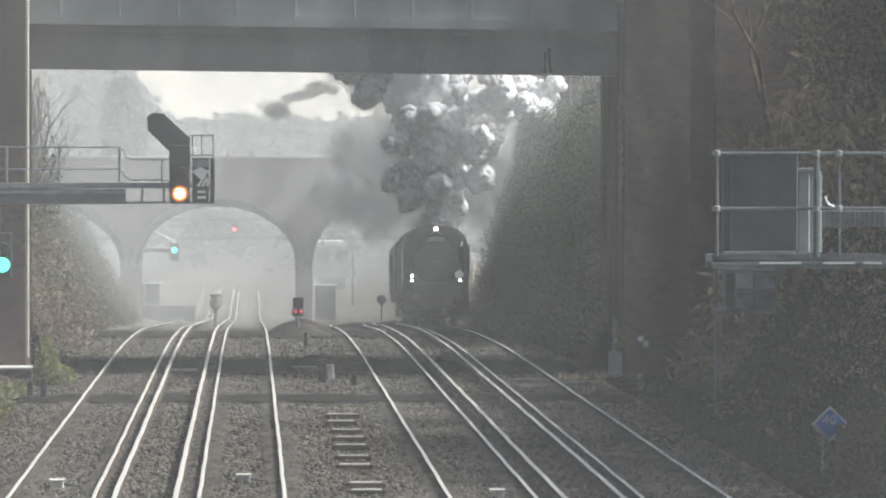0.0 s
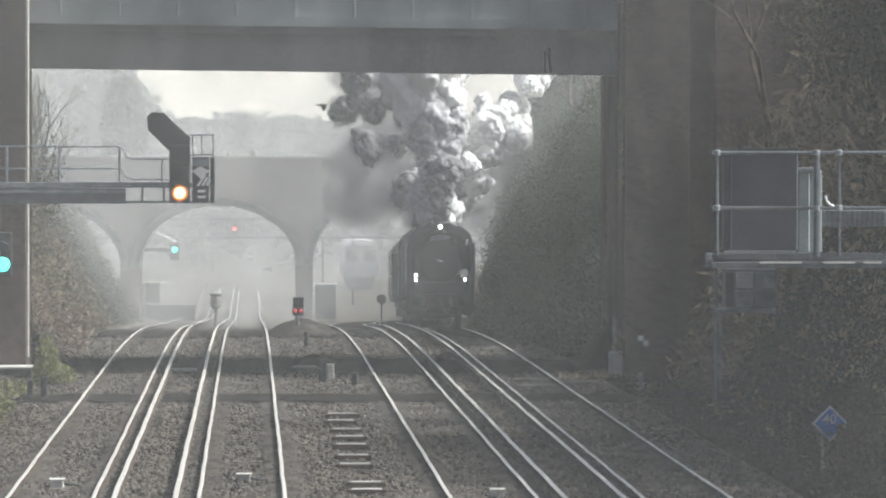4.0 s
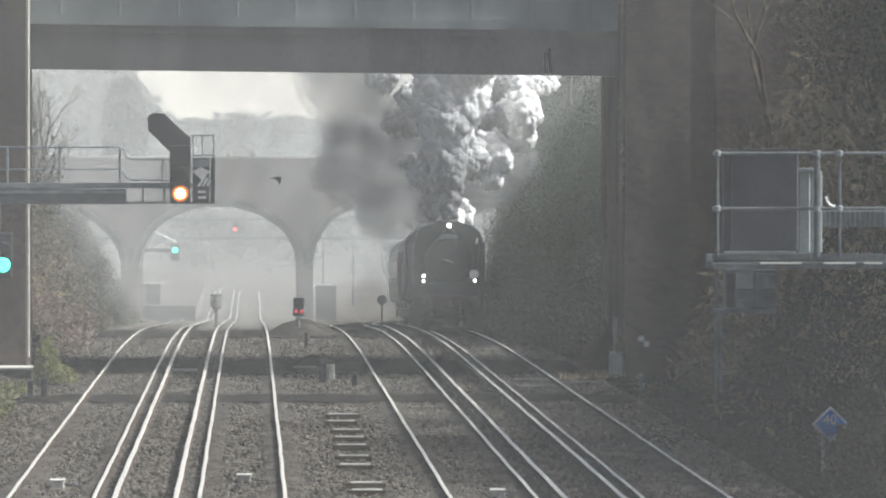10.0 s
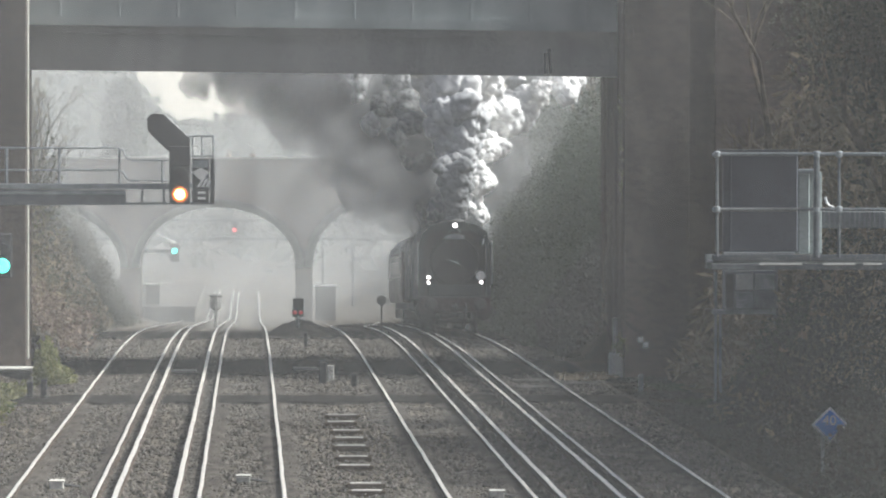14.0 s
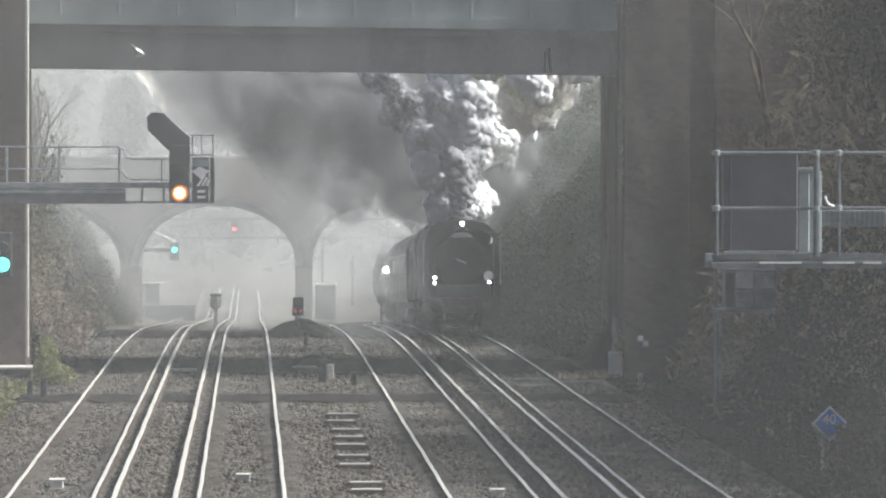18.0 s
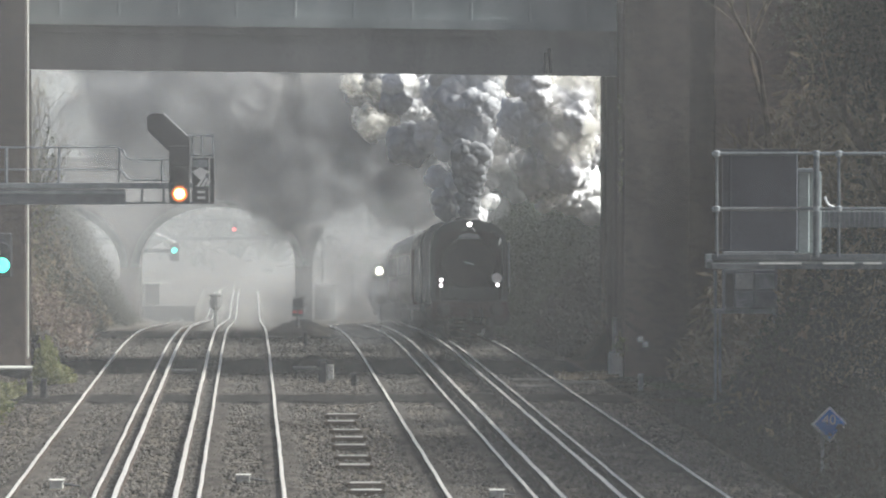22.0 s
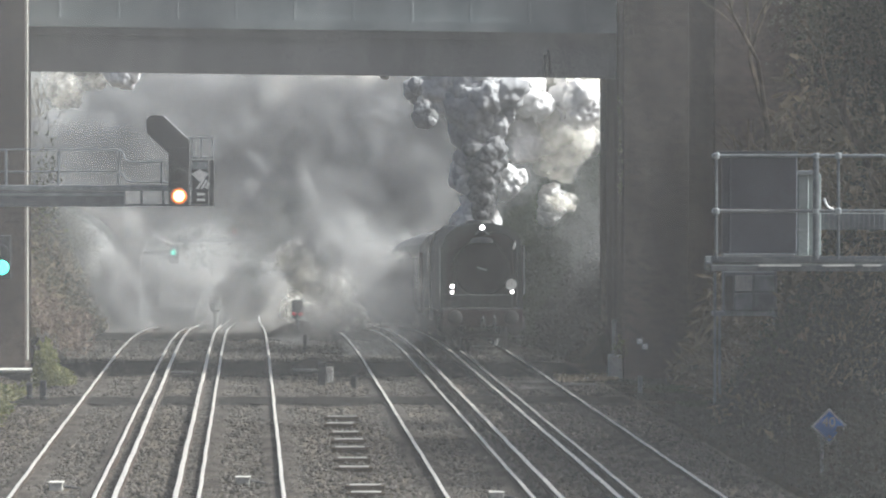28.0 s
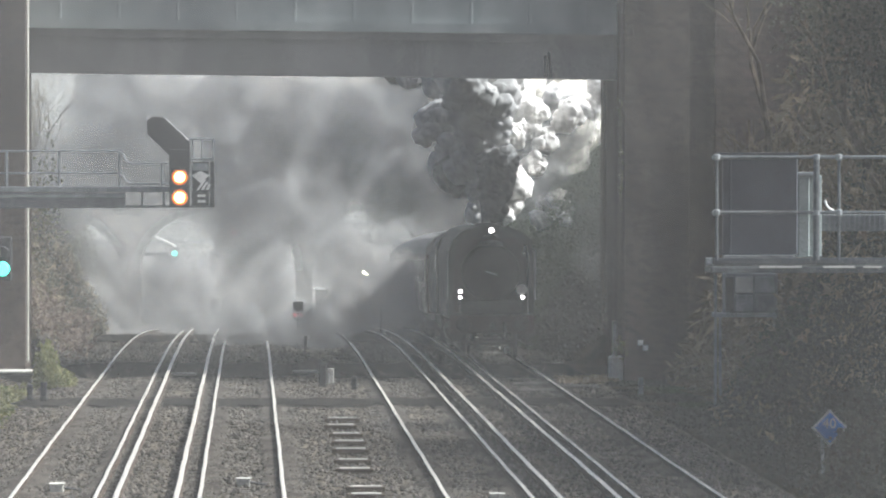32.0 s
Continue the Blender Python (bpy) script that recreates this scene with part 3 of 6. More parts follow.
    part("hanger", bbox(P(-12, 0).x, P(0, 0).x, d - 0.1, d + 0.2, P(0, 412).z, P(0, 360).z, 0.01), M["grey_steel"], g)
    part("lens", lathe(bmesh.new(), [(-0.34, 0.15), (-0.32, 0.18), (-0.29, 0.19)], 20, 'Y', P(6, 469)), M["green"], head2, "glowing green lens")
    for y in (440,):
        part("dark_lens", lathe(bmesh.new(), [(-0.34, 0.15), (-0.32, 0.18), (-0.29, 0.19)], 20, 'Y', P(6, y)), M["glass"], head2)
    return s, blocker


SIGNAL, LENS_BLOCKER = build_left_signals()


# ---- the railed signal platform close by, seen from behind ----
def build_right_platform():
    d = 60.0
    P = lambda x, y, dy=0.0: at(x, y, d) + Vector((0, dy, 0))
    t = thing("signal_platform", "galvanised steel signal platform with tube handrails", "signal gantry")
    xr = 11.0
    z = lambda y: P(0, y).z
    part("beam", bbox(P(1262, 0).x, xr, d, d + 0.08, z(462), z(450), 0.006), M["galv_dull"], t, "galvanised channel beam")
    part("beam_lower", bbox(P(1260, 0).x, xr, d - 0.02, d + 0.1, z(477), z(466), 0.006), M["galv_dull"], t)
    part("beam_rear", bbox(P(1262, 0).x, xr, d + 0.85, d + 0.93, z(477), z(452), 0.006), M["galv"], t)
    part("grating", bbox(P(1264, 0).x, xr, d + 0.08, d + 0.85, z(465), z(461), 0.003), M["galv"], t)
    # White paint stands for sunlight along lengths of the lower beam.
    for x0, x1 in ((1345, 1420), (1458, 1515), (1530, 1562)):
        part("toe_strip", bbox(P(x0, 0).x, P(x1, 0).x, d - 0.05, d - 0.02, z(468), z(465), 0.002), M["white_paint"], t, "toe strip painted white to look sunlit")
    for dy in (0.0,):
        for y in (272, 370):
            part("hand_rail", tube(bmesh.new(), P(1268, y, dy), (xr, d + dy, z(y - 1)), 0.0165, n=10), M["galv_dull"], t, "dull galvanised tube handrail")
        for x in (1270, 1447, 1487, 1600):
            r = 0.015 if x != 1447 else 0.03
            post = part("post", tube(bmesh.new(), P(x, 272, dy), P(x, 455, dy), r, n=10), M["galv_dull"], t)
            for y in (272, 370):
                part("clamp", lathe(bmesh.new(), [(-0.03, 0.022), (-0.02, 0.034), (0.02, 0.034), (0.03, 0.022)], 10, 'Z', P(x, y, dy)), M["galv"], post, "bright tube clamp")
    for y in (272, 370):
        part("end_rail", tube(bmesh.new(), P(1270, y), P(1270, y, 0.4), 0.02, n=10), M["galv"], t)
    trough = part("trough", bbox(P(1465, 0).x, xr, d + 0.5, d + 0.6, z(404), z(374), 0.006), M["galv_dull"], t, "ribbed cable trough")
    for k in range(24):
        x = P(1468 + k * 9, 0).x
        part("trough_rib", bbox(x, x + 0.012, d + 0.485, d + 0.5, z(403), z(375), 0.002), M["grey_steel"], trough)
    hook = [P(1464, 348, 0.1), P(1466, 356, 0.1), P(1471, 363, 0.1), P(1480, 367, 0.1)]
    part("cable", pipe(bmesh.new(), hook, 0.012, 6), M["white_paint"], t, "pale looped cable")
    part("mast", bbox(xr - 0.2, xr + 0.2, d + 0.3, d + 0.7, ground_z(xr, d) - 0.3, z(272), 0.03), M["galv"], t)

    s = thing("signal_backboard", "large dark grey signal backboard seen from behind", "signal")
    part("backboard", bbox(P(1277, 0).x, P(1418, 0).x, d + 0.25, d + 0.31, z(446), z(266), 0.012), M["backboard"], s)
    part("rim", bbox(P(1275, 0).x, P(1419, 0).x, d + 0.2, d + 0.33, z(268), z(263), 0.004), M["black"], s)
    part("rim", bbox(P(1275, 0).x, P(1283, 0).x, d + 0.18, d + 0.33, z(446), z(268), 0.004), M["black"], s)
    part("stiffener", bbox(P(1296, 0).x, P(1299, 0).x, d + 0.225, d + 0.25, z(444), z(270), 0.003), M["backboard"], s)
    part("foot", bbox(P(1285, 0).x, P(1412, 0).x, d + 0.2, d + 0.4, z(461), z(446), 0.004), M["grey_steel"], s)
    c = thing("equipment_case", "pale grey steel equipment case on the platform", "cabinet")
    part("case", bbox(P(1419, 0).x, P(1440, 0).x, d + 0.3, d + 0.7, z(450), z(306), 0.012), M["case_grey"], c)
    part("lid", bbox(P(1418, 0).x, P(1450, 0).x, d + 0.28, d + 0.72, z(306), z(298), 0.006), M["galv"], c)
    part("door", bbox(P(1440, 0).x, P(1462, 0).x, d + 0.34, d + 0.7, z(450), z(303), 0.012), M["case_grey"], c)


build_right_platform()


# ---- the brick viaduct beyond, the lattice footbridge and far signals ----
def arch_wall(spans, x0, x1, top, foot, y0, y1, spring, rise_of):
    """A wall pierced by arches: columns of faces in front and behind, soffits between."""
    xs = [x0]
    for a, b in spans:
        xs += [a] + [a + (b - a) * (0.5 - 0.5 * math.cos(math.pi * k / 24)) for k in range(1, 24)] + [b]
    xs.append(x1)

    def low(x):
        for a, b in spans:
            if a < x < b:
                u = (2 * x - a - b) / (b - a)
                return spring + rise_of * math.sqrt(max(0.0, 1 - u * u))
        return foot

    bm = bmesh.new()

    def quad(*p):
        bm.faces.new([bm.verts.new(q) for q in p])

    for a, b in zip(xs, xs[1:]):
        inside = any(p <= a and b <= q for p, q in spans)
        za, zb = (low(a) if any(p < a < q for p, q in spans) else spring, low(b) if any(p < b < q for p, q in spans) else spring) if inside else (foot, foot)
        quad((a, y0, za), (b, y0, zb), (b, y0, top), (a, y0, top))
        quad((b, y1, zb), (a, y1, za), (a, y1, top), (b, y1, top))
        quad((a, y0, top), (b, y0, top), (b, y1, top), (a, y1, top))
        if inside:
            quad((a, y1, za), (b, y1, zb), (b, y0, zb), (a, y0, za))
    for a, b in spans:
        quad((a, y0, foot), (a, y1, foot), (a, y1, spring), (a, y0, spring))
        quad((b, y1, foot), (b, y0, foot), (b, y0, spring), (b, y1, spring))
    bmesh.ops.remove_doubles(bm, verts=bm.verts[:], dist=0.001)
    return bm


def build_viaduct():
    d = 360.0
    P = lambda x, y: at(x, y, d)
    t = thing("brick_viaduct", "hazy brick road bridge of several round arches", "bridge", kind="structure")
    X = lambda x: P(x, 0).x
    foot, crown = grade(d) - 0.6, P(0, 366).z
    spans = [(X(-80), X(213)), (X(247), X(524)), (X(553), X(752)), (X(782), X(1010))]
    part("arch_wall", arch_wall(spans, X(-260), X(1150), P(0, 292).z, foot, d, d + 9, crown - 3.4, 3.4), M["brick_far"], t)
    part("parapet", bbox(X(-260), X(1150), d - 0.05, d + 0.35, P(0, 292).z, P(0, 280).z, 0.02), M["brick_far"], t)
    part("coping", bbox(X(-260), X(1150), d - 0.12, d + 0.42, P(0, 280).z, P(0, 277).z, 0.02), M["concrete_pale"], t)
    part("string_course", bbox(X(-260), X(1150), d - 0.12, d, P(0, 297).z, P(0, 293).z, 0.01), M["brick_far"], t)
    for x in (405, 447):
        part("finial", lathe(bmesh.new(), [(0, 0.18), (0.15, 0.14), (0.3, 0.06), (0.42, 0.02)], 8, 'Z', P(x, 277)), M["brick_far"], t)
    for a, b in spans:
        ring = bmesh.new()
        c, r = (a + b) / 2, (b - a) / 2
        for k in range(28):
            u0, u1 = math.pi * k / 28, math.pi * (k + 1) / 28
            q = [(c + (r + e) * math.cos(u), d - 0.07, crown - 3.4 + (3.4 + e) * math.sin(u)) for e, u in ((0.0, u0), (0.45, u0), (0.45, u1), (0.0, u1))]
            ring.faces.new([ring.verts.new(w) for w in q])
        bmesh.ops.solidify(ring, geom=ring.faces[:], thickness=0.06)
        part("arch_ring", ring, M["concrete_pale"], t, "paler brick arch ring")

    d2 = 430.0
    Q = lambda x, y: at(x, y, d2)
    b = thing("lattice_footbridge", "hazy steel lattice footbridge over the tracks", "footbridge")
    x0, x1, zt, zb = Q(150, 0).x, Q(800, 0).x, Q(0, 389).z, Q(0, 422).z
    for z in (zt, zb):
        part("chord", bbox(x0, x1, d2, d2 + 0.15, z - 0.08, z + 0.08, 0.01), M["grey_steel"], b)
    part("footway", bbox(x0, x1, d2 + 0.15, d2 + 2.2, zb - 0.1, zb + 0.05, 0.01), M["grey_steel"], b)
    n = 34
    for k in range(n):
        u, v = x0 + (x1 - x0) * k / n, x0 + (x1 - x0) * (k + 1) / n
        part("lattice_bar", tube(bmesh.new(), (u, d2 + 0.05, zb), (v, d2 + 0.05, zt), 0.04, n=4), M["grey_steel"], b)
        part("lattice_bar", tube(bmesh.new(), (u, d2 + 0.1, zt), (v, d2 + 0.1, zb), 0.04, n=4), M["grey_steel"], b)
    for x in (170, 571, 624, 790):
        part("column", bbox(Q(x - 2, 0).x, Q(x + 2, 0).x, d2, d2 + 0.3, grade(d2) - 0.3, zb, 0.02), M["grey_steel"], b, "slender steel column")
    s = thing("colour_light_signal", "distant red colour light signal on the footbridge", "signal")
    c = Q(415, 406) + Vector((0, -0.6, 0))
    rh = part("head", bbox(c.x - 0.25, c.x + 0.25, d2 - 0.55, d2 - 0.1, c.z - 0.3, c.z + 0.7, 0.03), M["black"], s)
    part("lens", lathe(bmesh.new(), [(-0.06, 0.11), (-0.03, 0.13), (0.1, 0.14)], 14, 'Y', c), M["red"], rh, "glowing red lens")

    d3 = 375.0
    R = lambda x, y: at(x, y, d3)
    g = thing("signal_gantry", "hazy cantilever signal post with a pale stay", "signal gantry")
    part("mast", bbox(R(236, 0).x, R(242, 0).x, d3, d3 + 0.2, grade(d3) - 0.3, R(0, 408).z, 0.02), M["grey_steel"], g)
    part("arm", bbox(R(236, 0).x, R(306, 0).x, d3, d3 + 0.2, R(0, 447).z, R(0, 440).z, 0.02), M["grey_steel"], g)
    part("stay", tube(bmesh.new(), R(268, 410), R(313, 430), 0.07, n=8), M["white_paint"], g, "sunlit pale stay tube")
    gr = part("head", bbox(R(301, 0).x, R(318, 0).x, d3 - 0.3, d3, R(0, 462).z, R(0, 430).z, 0.03), M["black"], g)
    part("lens", lathe(bmesh.new(), [(-0.42, 0.13), (-0.4, 0.16), (-0.3, 0.17)], 14, 'Y', R(309, 443)), M["green"], gr, "glowing green lens")

    p = thing("platform", "hazy pale station platform end beside the tracks", "platform", kind="structure")
    u = at(255, 0, 380).x
    part("platform_body", bbox(u, at(345, 0, 380).x, 380, 470, grade(400) - 0.4, at(0, 544, 380).z, 0.03), M["sleeper"], p)
    part("platform_edge", bbox(u - 0.1, at(348, 0, 380).x, 379.8, 470.2, at(0, 544, 380).z, at(0, 541, 380).z, 0.02), M["sleeper"], p, "worn platform edge")
    # Added box fills an indistinct pale shape on the platform.
    cb = thing("equipment_case", "hazy pale box standing for an indistinct shape on the platform", "cabinet")
    c = at(268, 541, 384)
    part("case", bbox(c.x - 0.35, c.x + 0.5, 384, 384.5, c.z, c.z + 1.3, 0.03), M["sleeper"], cb)
    part("cap", bbox(c.x - 0.4, c.x + 0.6, 383.9, 384.6, c.z + 1.3, c.z + 1.38, 0.02), M["concrete_pale"], cb)
    # low ground signal and small posts between the arches
    m = thing("shunting_signal", "hazy mushroom-shaped ground signal on a short post", "signal")
    e = at(382, 572, 300)
    zb3 = grade(300) - 0.3
    part("post", tube(bmesh.new(), (e.x, 300, zb3), (e.x, 300, at(0, 545, 300).z), 0.1, n=8), M["concrete"], m)
    part("head", lathe(bmesh.new(), [(0, 0.12), (0.1, 0.26), (0.4, 0.3), (0.62, 0.24), (0.68, 0.34), (0.74, 0.3)], 12, 'Z', (e.x, 300, at(0, 548, 300).z)), M["concrete"], m)
    w = thing("lineside_wall", "low pale hazy wall below the arches", "wall", kind="structure")
    q = at(558, 506, 385)
    part("wall_body", bbox(q.x, at(594, 0, 385).x, 385, 385.6, grade(385) - 0.4, q.z, 0.02), M["sleeper"], w)
    part("wall_cap", bbox(q.x - 0.05, at(596, 0, 385).x, 384.9, 385.7, q.z, q.z + 0.1, 0.02), M["white_paint"], w)


build_viaduct()


# ---- small things along the tracks ----
def ground_signal():
    d = 226.0
    P = lambda x, y: at(x, y, d)
    s = thing("ground_signal", "small black ground signal showing red on a ballast heap", "signal")
    c = P(527, 545)
    gh = part("head", bbox(P(518, 0).x, P(538, 0).x, d, d + 0.3, P(0, 545).z, P(0, 527).z, 0.03), M["black"], s)
    part("lower_head", bbox(P(517, 0).x, P(537, 0).x, d, d + 0.3, P(0, 560).z, P(0, 545).z, 0.03), M["black"], s)
    for x in (522, 532):
        part("lens", lathe(bmesh.new(), [(-0.05, 0.05), (-0.02, 0.07), (0.02, 0.075)], 12, 'Y', P(x, 552)), M["dim_red"], gh, "dim red lens")
    part("leg", tube(bmesh.new(), P(527, 560) + Vector((0, 0.15, 0)), (c.x, d + 0.15, ground_z(c.x, d) - 0.1), 0.06), M["grey_steel"], s)


ground_signal()


def mound(x, d, rx, ry, h):
    """A heap of dirty ballast."""
    bm = bmesh.new()
    n, k = 20, 7
    rings = []
    for j in range(k):
        u = j / (k - 1)
        rings.append([bm.verts.new((x + rx * (1 - u) * math.cos(a) * (1 + 0.12 * math.sin(3 * a)), d + ry * (1 - u) * math.sin(a), ground_z(x, d) - 0.12 + h * u * u * (3 - 2 * u) * (1 - 0.12 * u) + 0.09 * noise.noise((a * 2, u * 5, x)))) for a in [i * math.tau / n for i in range(n)]])
    for p, q in zip(rings, rings[1:]):
        for i in range(n):
            bm.faces.new((p[i], p[(i + 1) % n], q[(i + 1) % n], q[i]))
    ob = link("ballast_heap", bm, M["heap"], True)
    return tagged(ob, "low heap of dirty dark ballast between the tracks", "ballast", "ballast heaps", "stuff")


M["heap"] = surface("heaped_ballast", (0.022, 0.02, 0.018), (0.06, 0.054, 0.047), 0.95, 0, 1.5, 14, 0.9, 0.04)
# Near-black tone for the shade painted across the trackbed.
M["strip_shade"] = surface("painted_strip_shade", (0.009, 0.0085, 0.008), (0.028, 0.026, 0.023), 0.95, 0, 1.2, 14, 0.9, 0.04)
for x, y, rx, h in ((533, 574, 1.9, 0.85), (556, 640, 1.15, 0.5), (560, 690, 1.1, 0.16)):
    d = FOCAL * EYE / (y - VPY)
    mound((x - VPX) * d / FOCAL, d, rx, 4.0, h)


def lineside_posts():
    for x, y0, y1, w, name, label, mat in ((571, 678, 640, 7, "marker_post", "short dark square marker post", "black"), (585, 672, 648, 6, "junction_box", "grey lineside junction box on the ballast", "concrete_pale"),
                                      (627, 685, 663, 5, "marker_post", "short dark square marker post", "black"), (541, 612, 590, 3, "marker_post", "thin dark marker post on the heap", "black"),
                                      (78, 708, 672, 6, "marker_post", "short dark square marker post", "black"), (54, 706, 676, 5, "marker_post", "short dark square marker post", "black"),
                                      (82, 672, 628, 6, "marker_post", "short dark square marker post", "black"), (151, 612, 572, 2, "marker_post", "thin dark marker post on the bank foot", "black"),
                                      (1135, 690, 665, 4, "drain_cover", "small pale upright pipe beside the abutment", "galv"), (1090, 625, 565, 5, "marker_post", "pale lineside post beside the abutment", "concrete_pale")):
        d = min(FOCAL * (EYE + 0.14) / (y0 - VPY), 224.0) if x != 1090 else 176.0
        a = at(x, y0, d)
        g = ground_z(a.x, d) - 0.1
        t = thing(name, label, "post" if "post" in name else "box")
        z1 = at(x, y1, d).z
        hw = w * d / FOCAL
        part("body", bbox(a.x - hw, a.x + hw, d - 0.08, d + 0.1, g, z1, min(0.02, hw * 0.3)), M[mat], t)
        part("cap", bbox(a.x - hw * 1.12, a.x + hw * 1.12, d - 0.1, d + 0.12, z1, z1 + 0.03, 0.006), M[mat], t)


lineside_posts()


def disc_post():
    d = 238.0
    P = lambda x, y: at(x, y, d)
    t = thing("disc_signal", "dark round disc signal on a thin post", "signal")
    c = P(675, 531)
    part("disc", lathe(bmesh.new(), [(-0.03, 0.16), (-0.02, 0.185), (0.02, 0.185), (0.03, 0.16)], 22, 'Y', c), M["black"], t)
    part("post", tube(bmesh.new(), (c.x, d + 0.05, ground_z(c.x, d) - 0.1), (c.x, d + 0.05, c.z - 0.1), 0.035, n=8), M["black"], t)
    part("foot", bbox(c.x - 0.15, c.x + 0.15, d - 0.1, d + 0.2, ground_z(c.x, d) - 0.1, ground_z(c.x, d) + 0.12, 0.02), M["concrete"], t)


disc_post()


def track_boxes():
    for x, y in ((101, 858), (431, 849), (880, 877)):
        d = FOCAL * (EYE + 0.1) / (y - VPY)
        a = at(x, y, d)
        t = thing("track_box", "small pale grey box fixed between the rails", "box", "boxes between the rails")
        w = 12 * d / FOCAL
        part("body", bbox(a.x - w, a.x + w, d - 0.2, d + 0.2, grade(d) - 0.25, grade(d) - 0.03, 0.015), M["concrete_pale"], t)
        part("lid", bbox(a.x - w - 0.02, a.x + w + 0.02, d - 0.22, d + 0.22, grade(d) - 0.03, grade(d), 0.008), M["concrete_pale"], t)
        part("cable", pipe(bmesh.new(), [(a.x + w, d, grade(d) - 0.08), (a.x + w + 0.12, d + 0.1, grade(d) - 0.1), (a.x + w + 0.3, d + 0.3, grade(d) - 0.14)], 0.02, 6), M["black"], t)


track_boxes()


def spare_sleepers():
    """Old sleepers laid across between the middle tracks."""
    for y, x0, x1 in ((729, 575, 638), (741, 574, 632), (755, 583, 643), (769, 587, 650), (783, 588, 654), (801, 592, 658), (816, 594, 662), (848, 612, 683), (859, 614, 684)):
        d = FOCAL * (EYE - 0.02) / (y - VPY)
        a, b = at(x0, y, d), at(x1, y, d)
        t = thing("spare_sleeper", "old grey sleeper lying across the ballast between the tracks", "sleeper", "row of spare sleepers")
        bm = bbox(a.x, b.x, d, d + 0.26, ground_z(a.x, d) - 0.05, ground_z(a.x, d) + 0.11, 0.015)
        part("beam", bm, M["timber"], t)
        # Pale plate paints the light along the sleeper's top.
        part("lit_top", bbox(a.x + 0.08, b.x - 0.08, d + 0.02, d + 0.24, ground_z(a.x, d) + 0.11, ground_z(a.x, d) + 0.125, 0.004), M["concrete_pale"], t, "pale plate painted as the sleeper's lit top")


spare_sleepers()


def shade_strips_and_slabs():
    """Dark strips that paint shade across the tracks, and pale slabs by the far line."""
    t = thing("shade_strip", "dark strips that paint shade across the trackbed", "ground", kind="structure")
    # The two nearer strips are painted cast shadow; the third darkens the crest.
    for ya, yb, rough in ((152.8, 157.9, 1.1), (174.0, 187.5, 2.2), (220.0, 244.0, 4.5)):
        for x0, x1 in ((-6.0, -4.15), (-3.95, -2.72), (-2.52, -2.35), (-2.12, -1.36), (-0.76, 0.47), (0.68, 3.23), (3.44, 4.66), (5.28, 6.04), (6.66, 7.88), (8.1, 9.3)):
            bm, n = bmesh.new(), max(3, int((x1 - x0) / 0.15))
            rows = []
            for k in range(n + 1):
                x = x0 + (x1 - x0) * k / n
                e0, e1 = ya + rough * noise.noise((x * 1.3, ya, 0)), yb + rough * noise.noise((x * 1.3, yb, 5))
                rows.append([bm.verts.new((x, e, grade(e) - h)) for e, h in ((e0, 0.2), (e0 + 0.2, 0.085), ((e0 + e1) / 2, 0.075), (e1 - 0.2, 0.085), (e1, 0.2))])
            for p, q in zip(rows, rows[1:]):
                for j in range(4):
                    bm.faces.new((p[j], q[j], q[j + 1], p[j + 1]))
            part("shade_bed", bm, M["strip_shade"], t, "dark strip of painted shade between the rails")
    # Slabs stand for pale ballast patches; the last two for cable covers.
    for x0, x1, y in ((905, 990, 672), (912, 985, 683), (1000, 1085, 664), (990, 1060, 677), (835, 885, 605), (850, 900, 616), (298, 348, 658), (517, 563, 654)):
        d = FOCAL * (EYE + 0.1) / (y - VPY)
        a, b = at(x0, y, d), at(x1, y, d)
        s = thing("flat_slab", "pale flat slab standing for ballast and cable covers", "slab", "slabs by the track")
        part("slab", bbox(a.x, b.x, d - 0.5, d + 0.6, grade(d) - 0.22, grade(d) - 0.09 + (0.06 if x0 < 600 else 0.0), 0.03), M["concrete" if x0 < 600 else "sleeper"], s)


shade_strips_and_slabs()


def mile_sign():
    d = 110.0
    c = at(1471, 752, d)
    t = thing("diamond_sign", "blue diamond sign with a white border and number 40", "sign")
    for name, r, y, mat in (("border", 0.315, 0.0, "white_paint"), ("face", 0.265, -0.015, "blue_paint")):
        bm = bmesh.new()
        extrude_y(bm, [(c.x - r, c.z), (c.x, c.z - r), (c.x + r, c.z), (c.x, c.z + r)], d + y - 0.012, d + y + 0.004)
        part(name, bm, M[mat], t)
    cu = bpy.data.curves.new("number", 'FONT')
    cu.body, cu.size, cu.extrude, cu.align_x, cu.align_y = "40", 0.24, 0.004, 'CENTER', 'CENTER'
    cu.materials.append(M["white_paint"])
    ob = new("number", cu)
    ob.parent = t
    ob.location, ob.rotation_euler = (c.x - 0.01, d - 0.034, c.z + 0.07), (radians(90), 0, 0)
    part("post", bbox(c.x - 0.15, c.x - 0.09, d + 0.02, d + 0.08, ground_z(c.x, d) - 0.3, c.z + 0.1, 0.006), M["grey_steel"], t)
    p = thing("marker_post", "short dark square marker post beside the sign", "post")
    part("body", bbox(c.x + 0.1, c.x + 0.2, d - 0.4, d - 0.3, ground_z(c.x, d) - 0.3, c.z + 0.02, 0.01), M["black"], p)
    p = thing("marker_post", "dark wooden post on the bank", "post")
    q = at(1525, 735, 112)
    part("body", bbox(q.x - 0.1, q.x + 0.1, 112, 112.2, ground_z(q.x, 112) - 0.3, q.z, 0.02), M["timber"], p)


mile_sign()


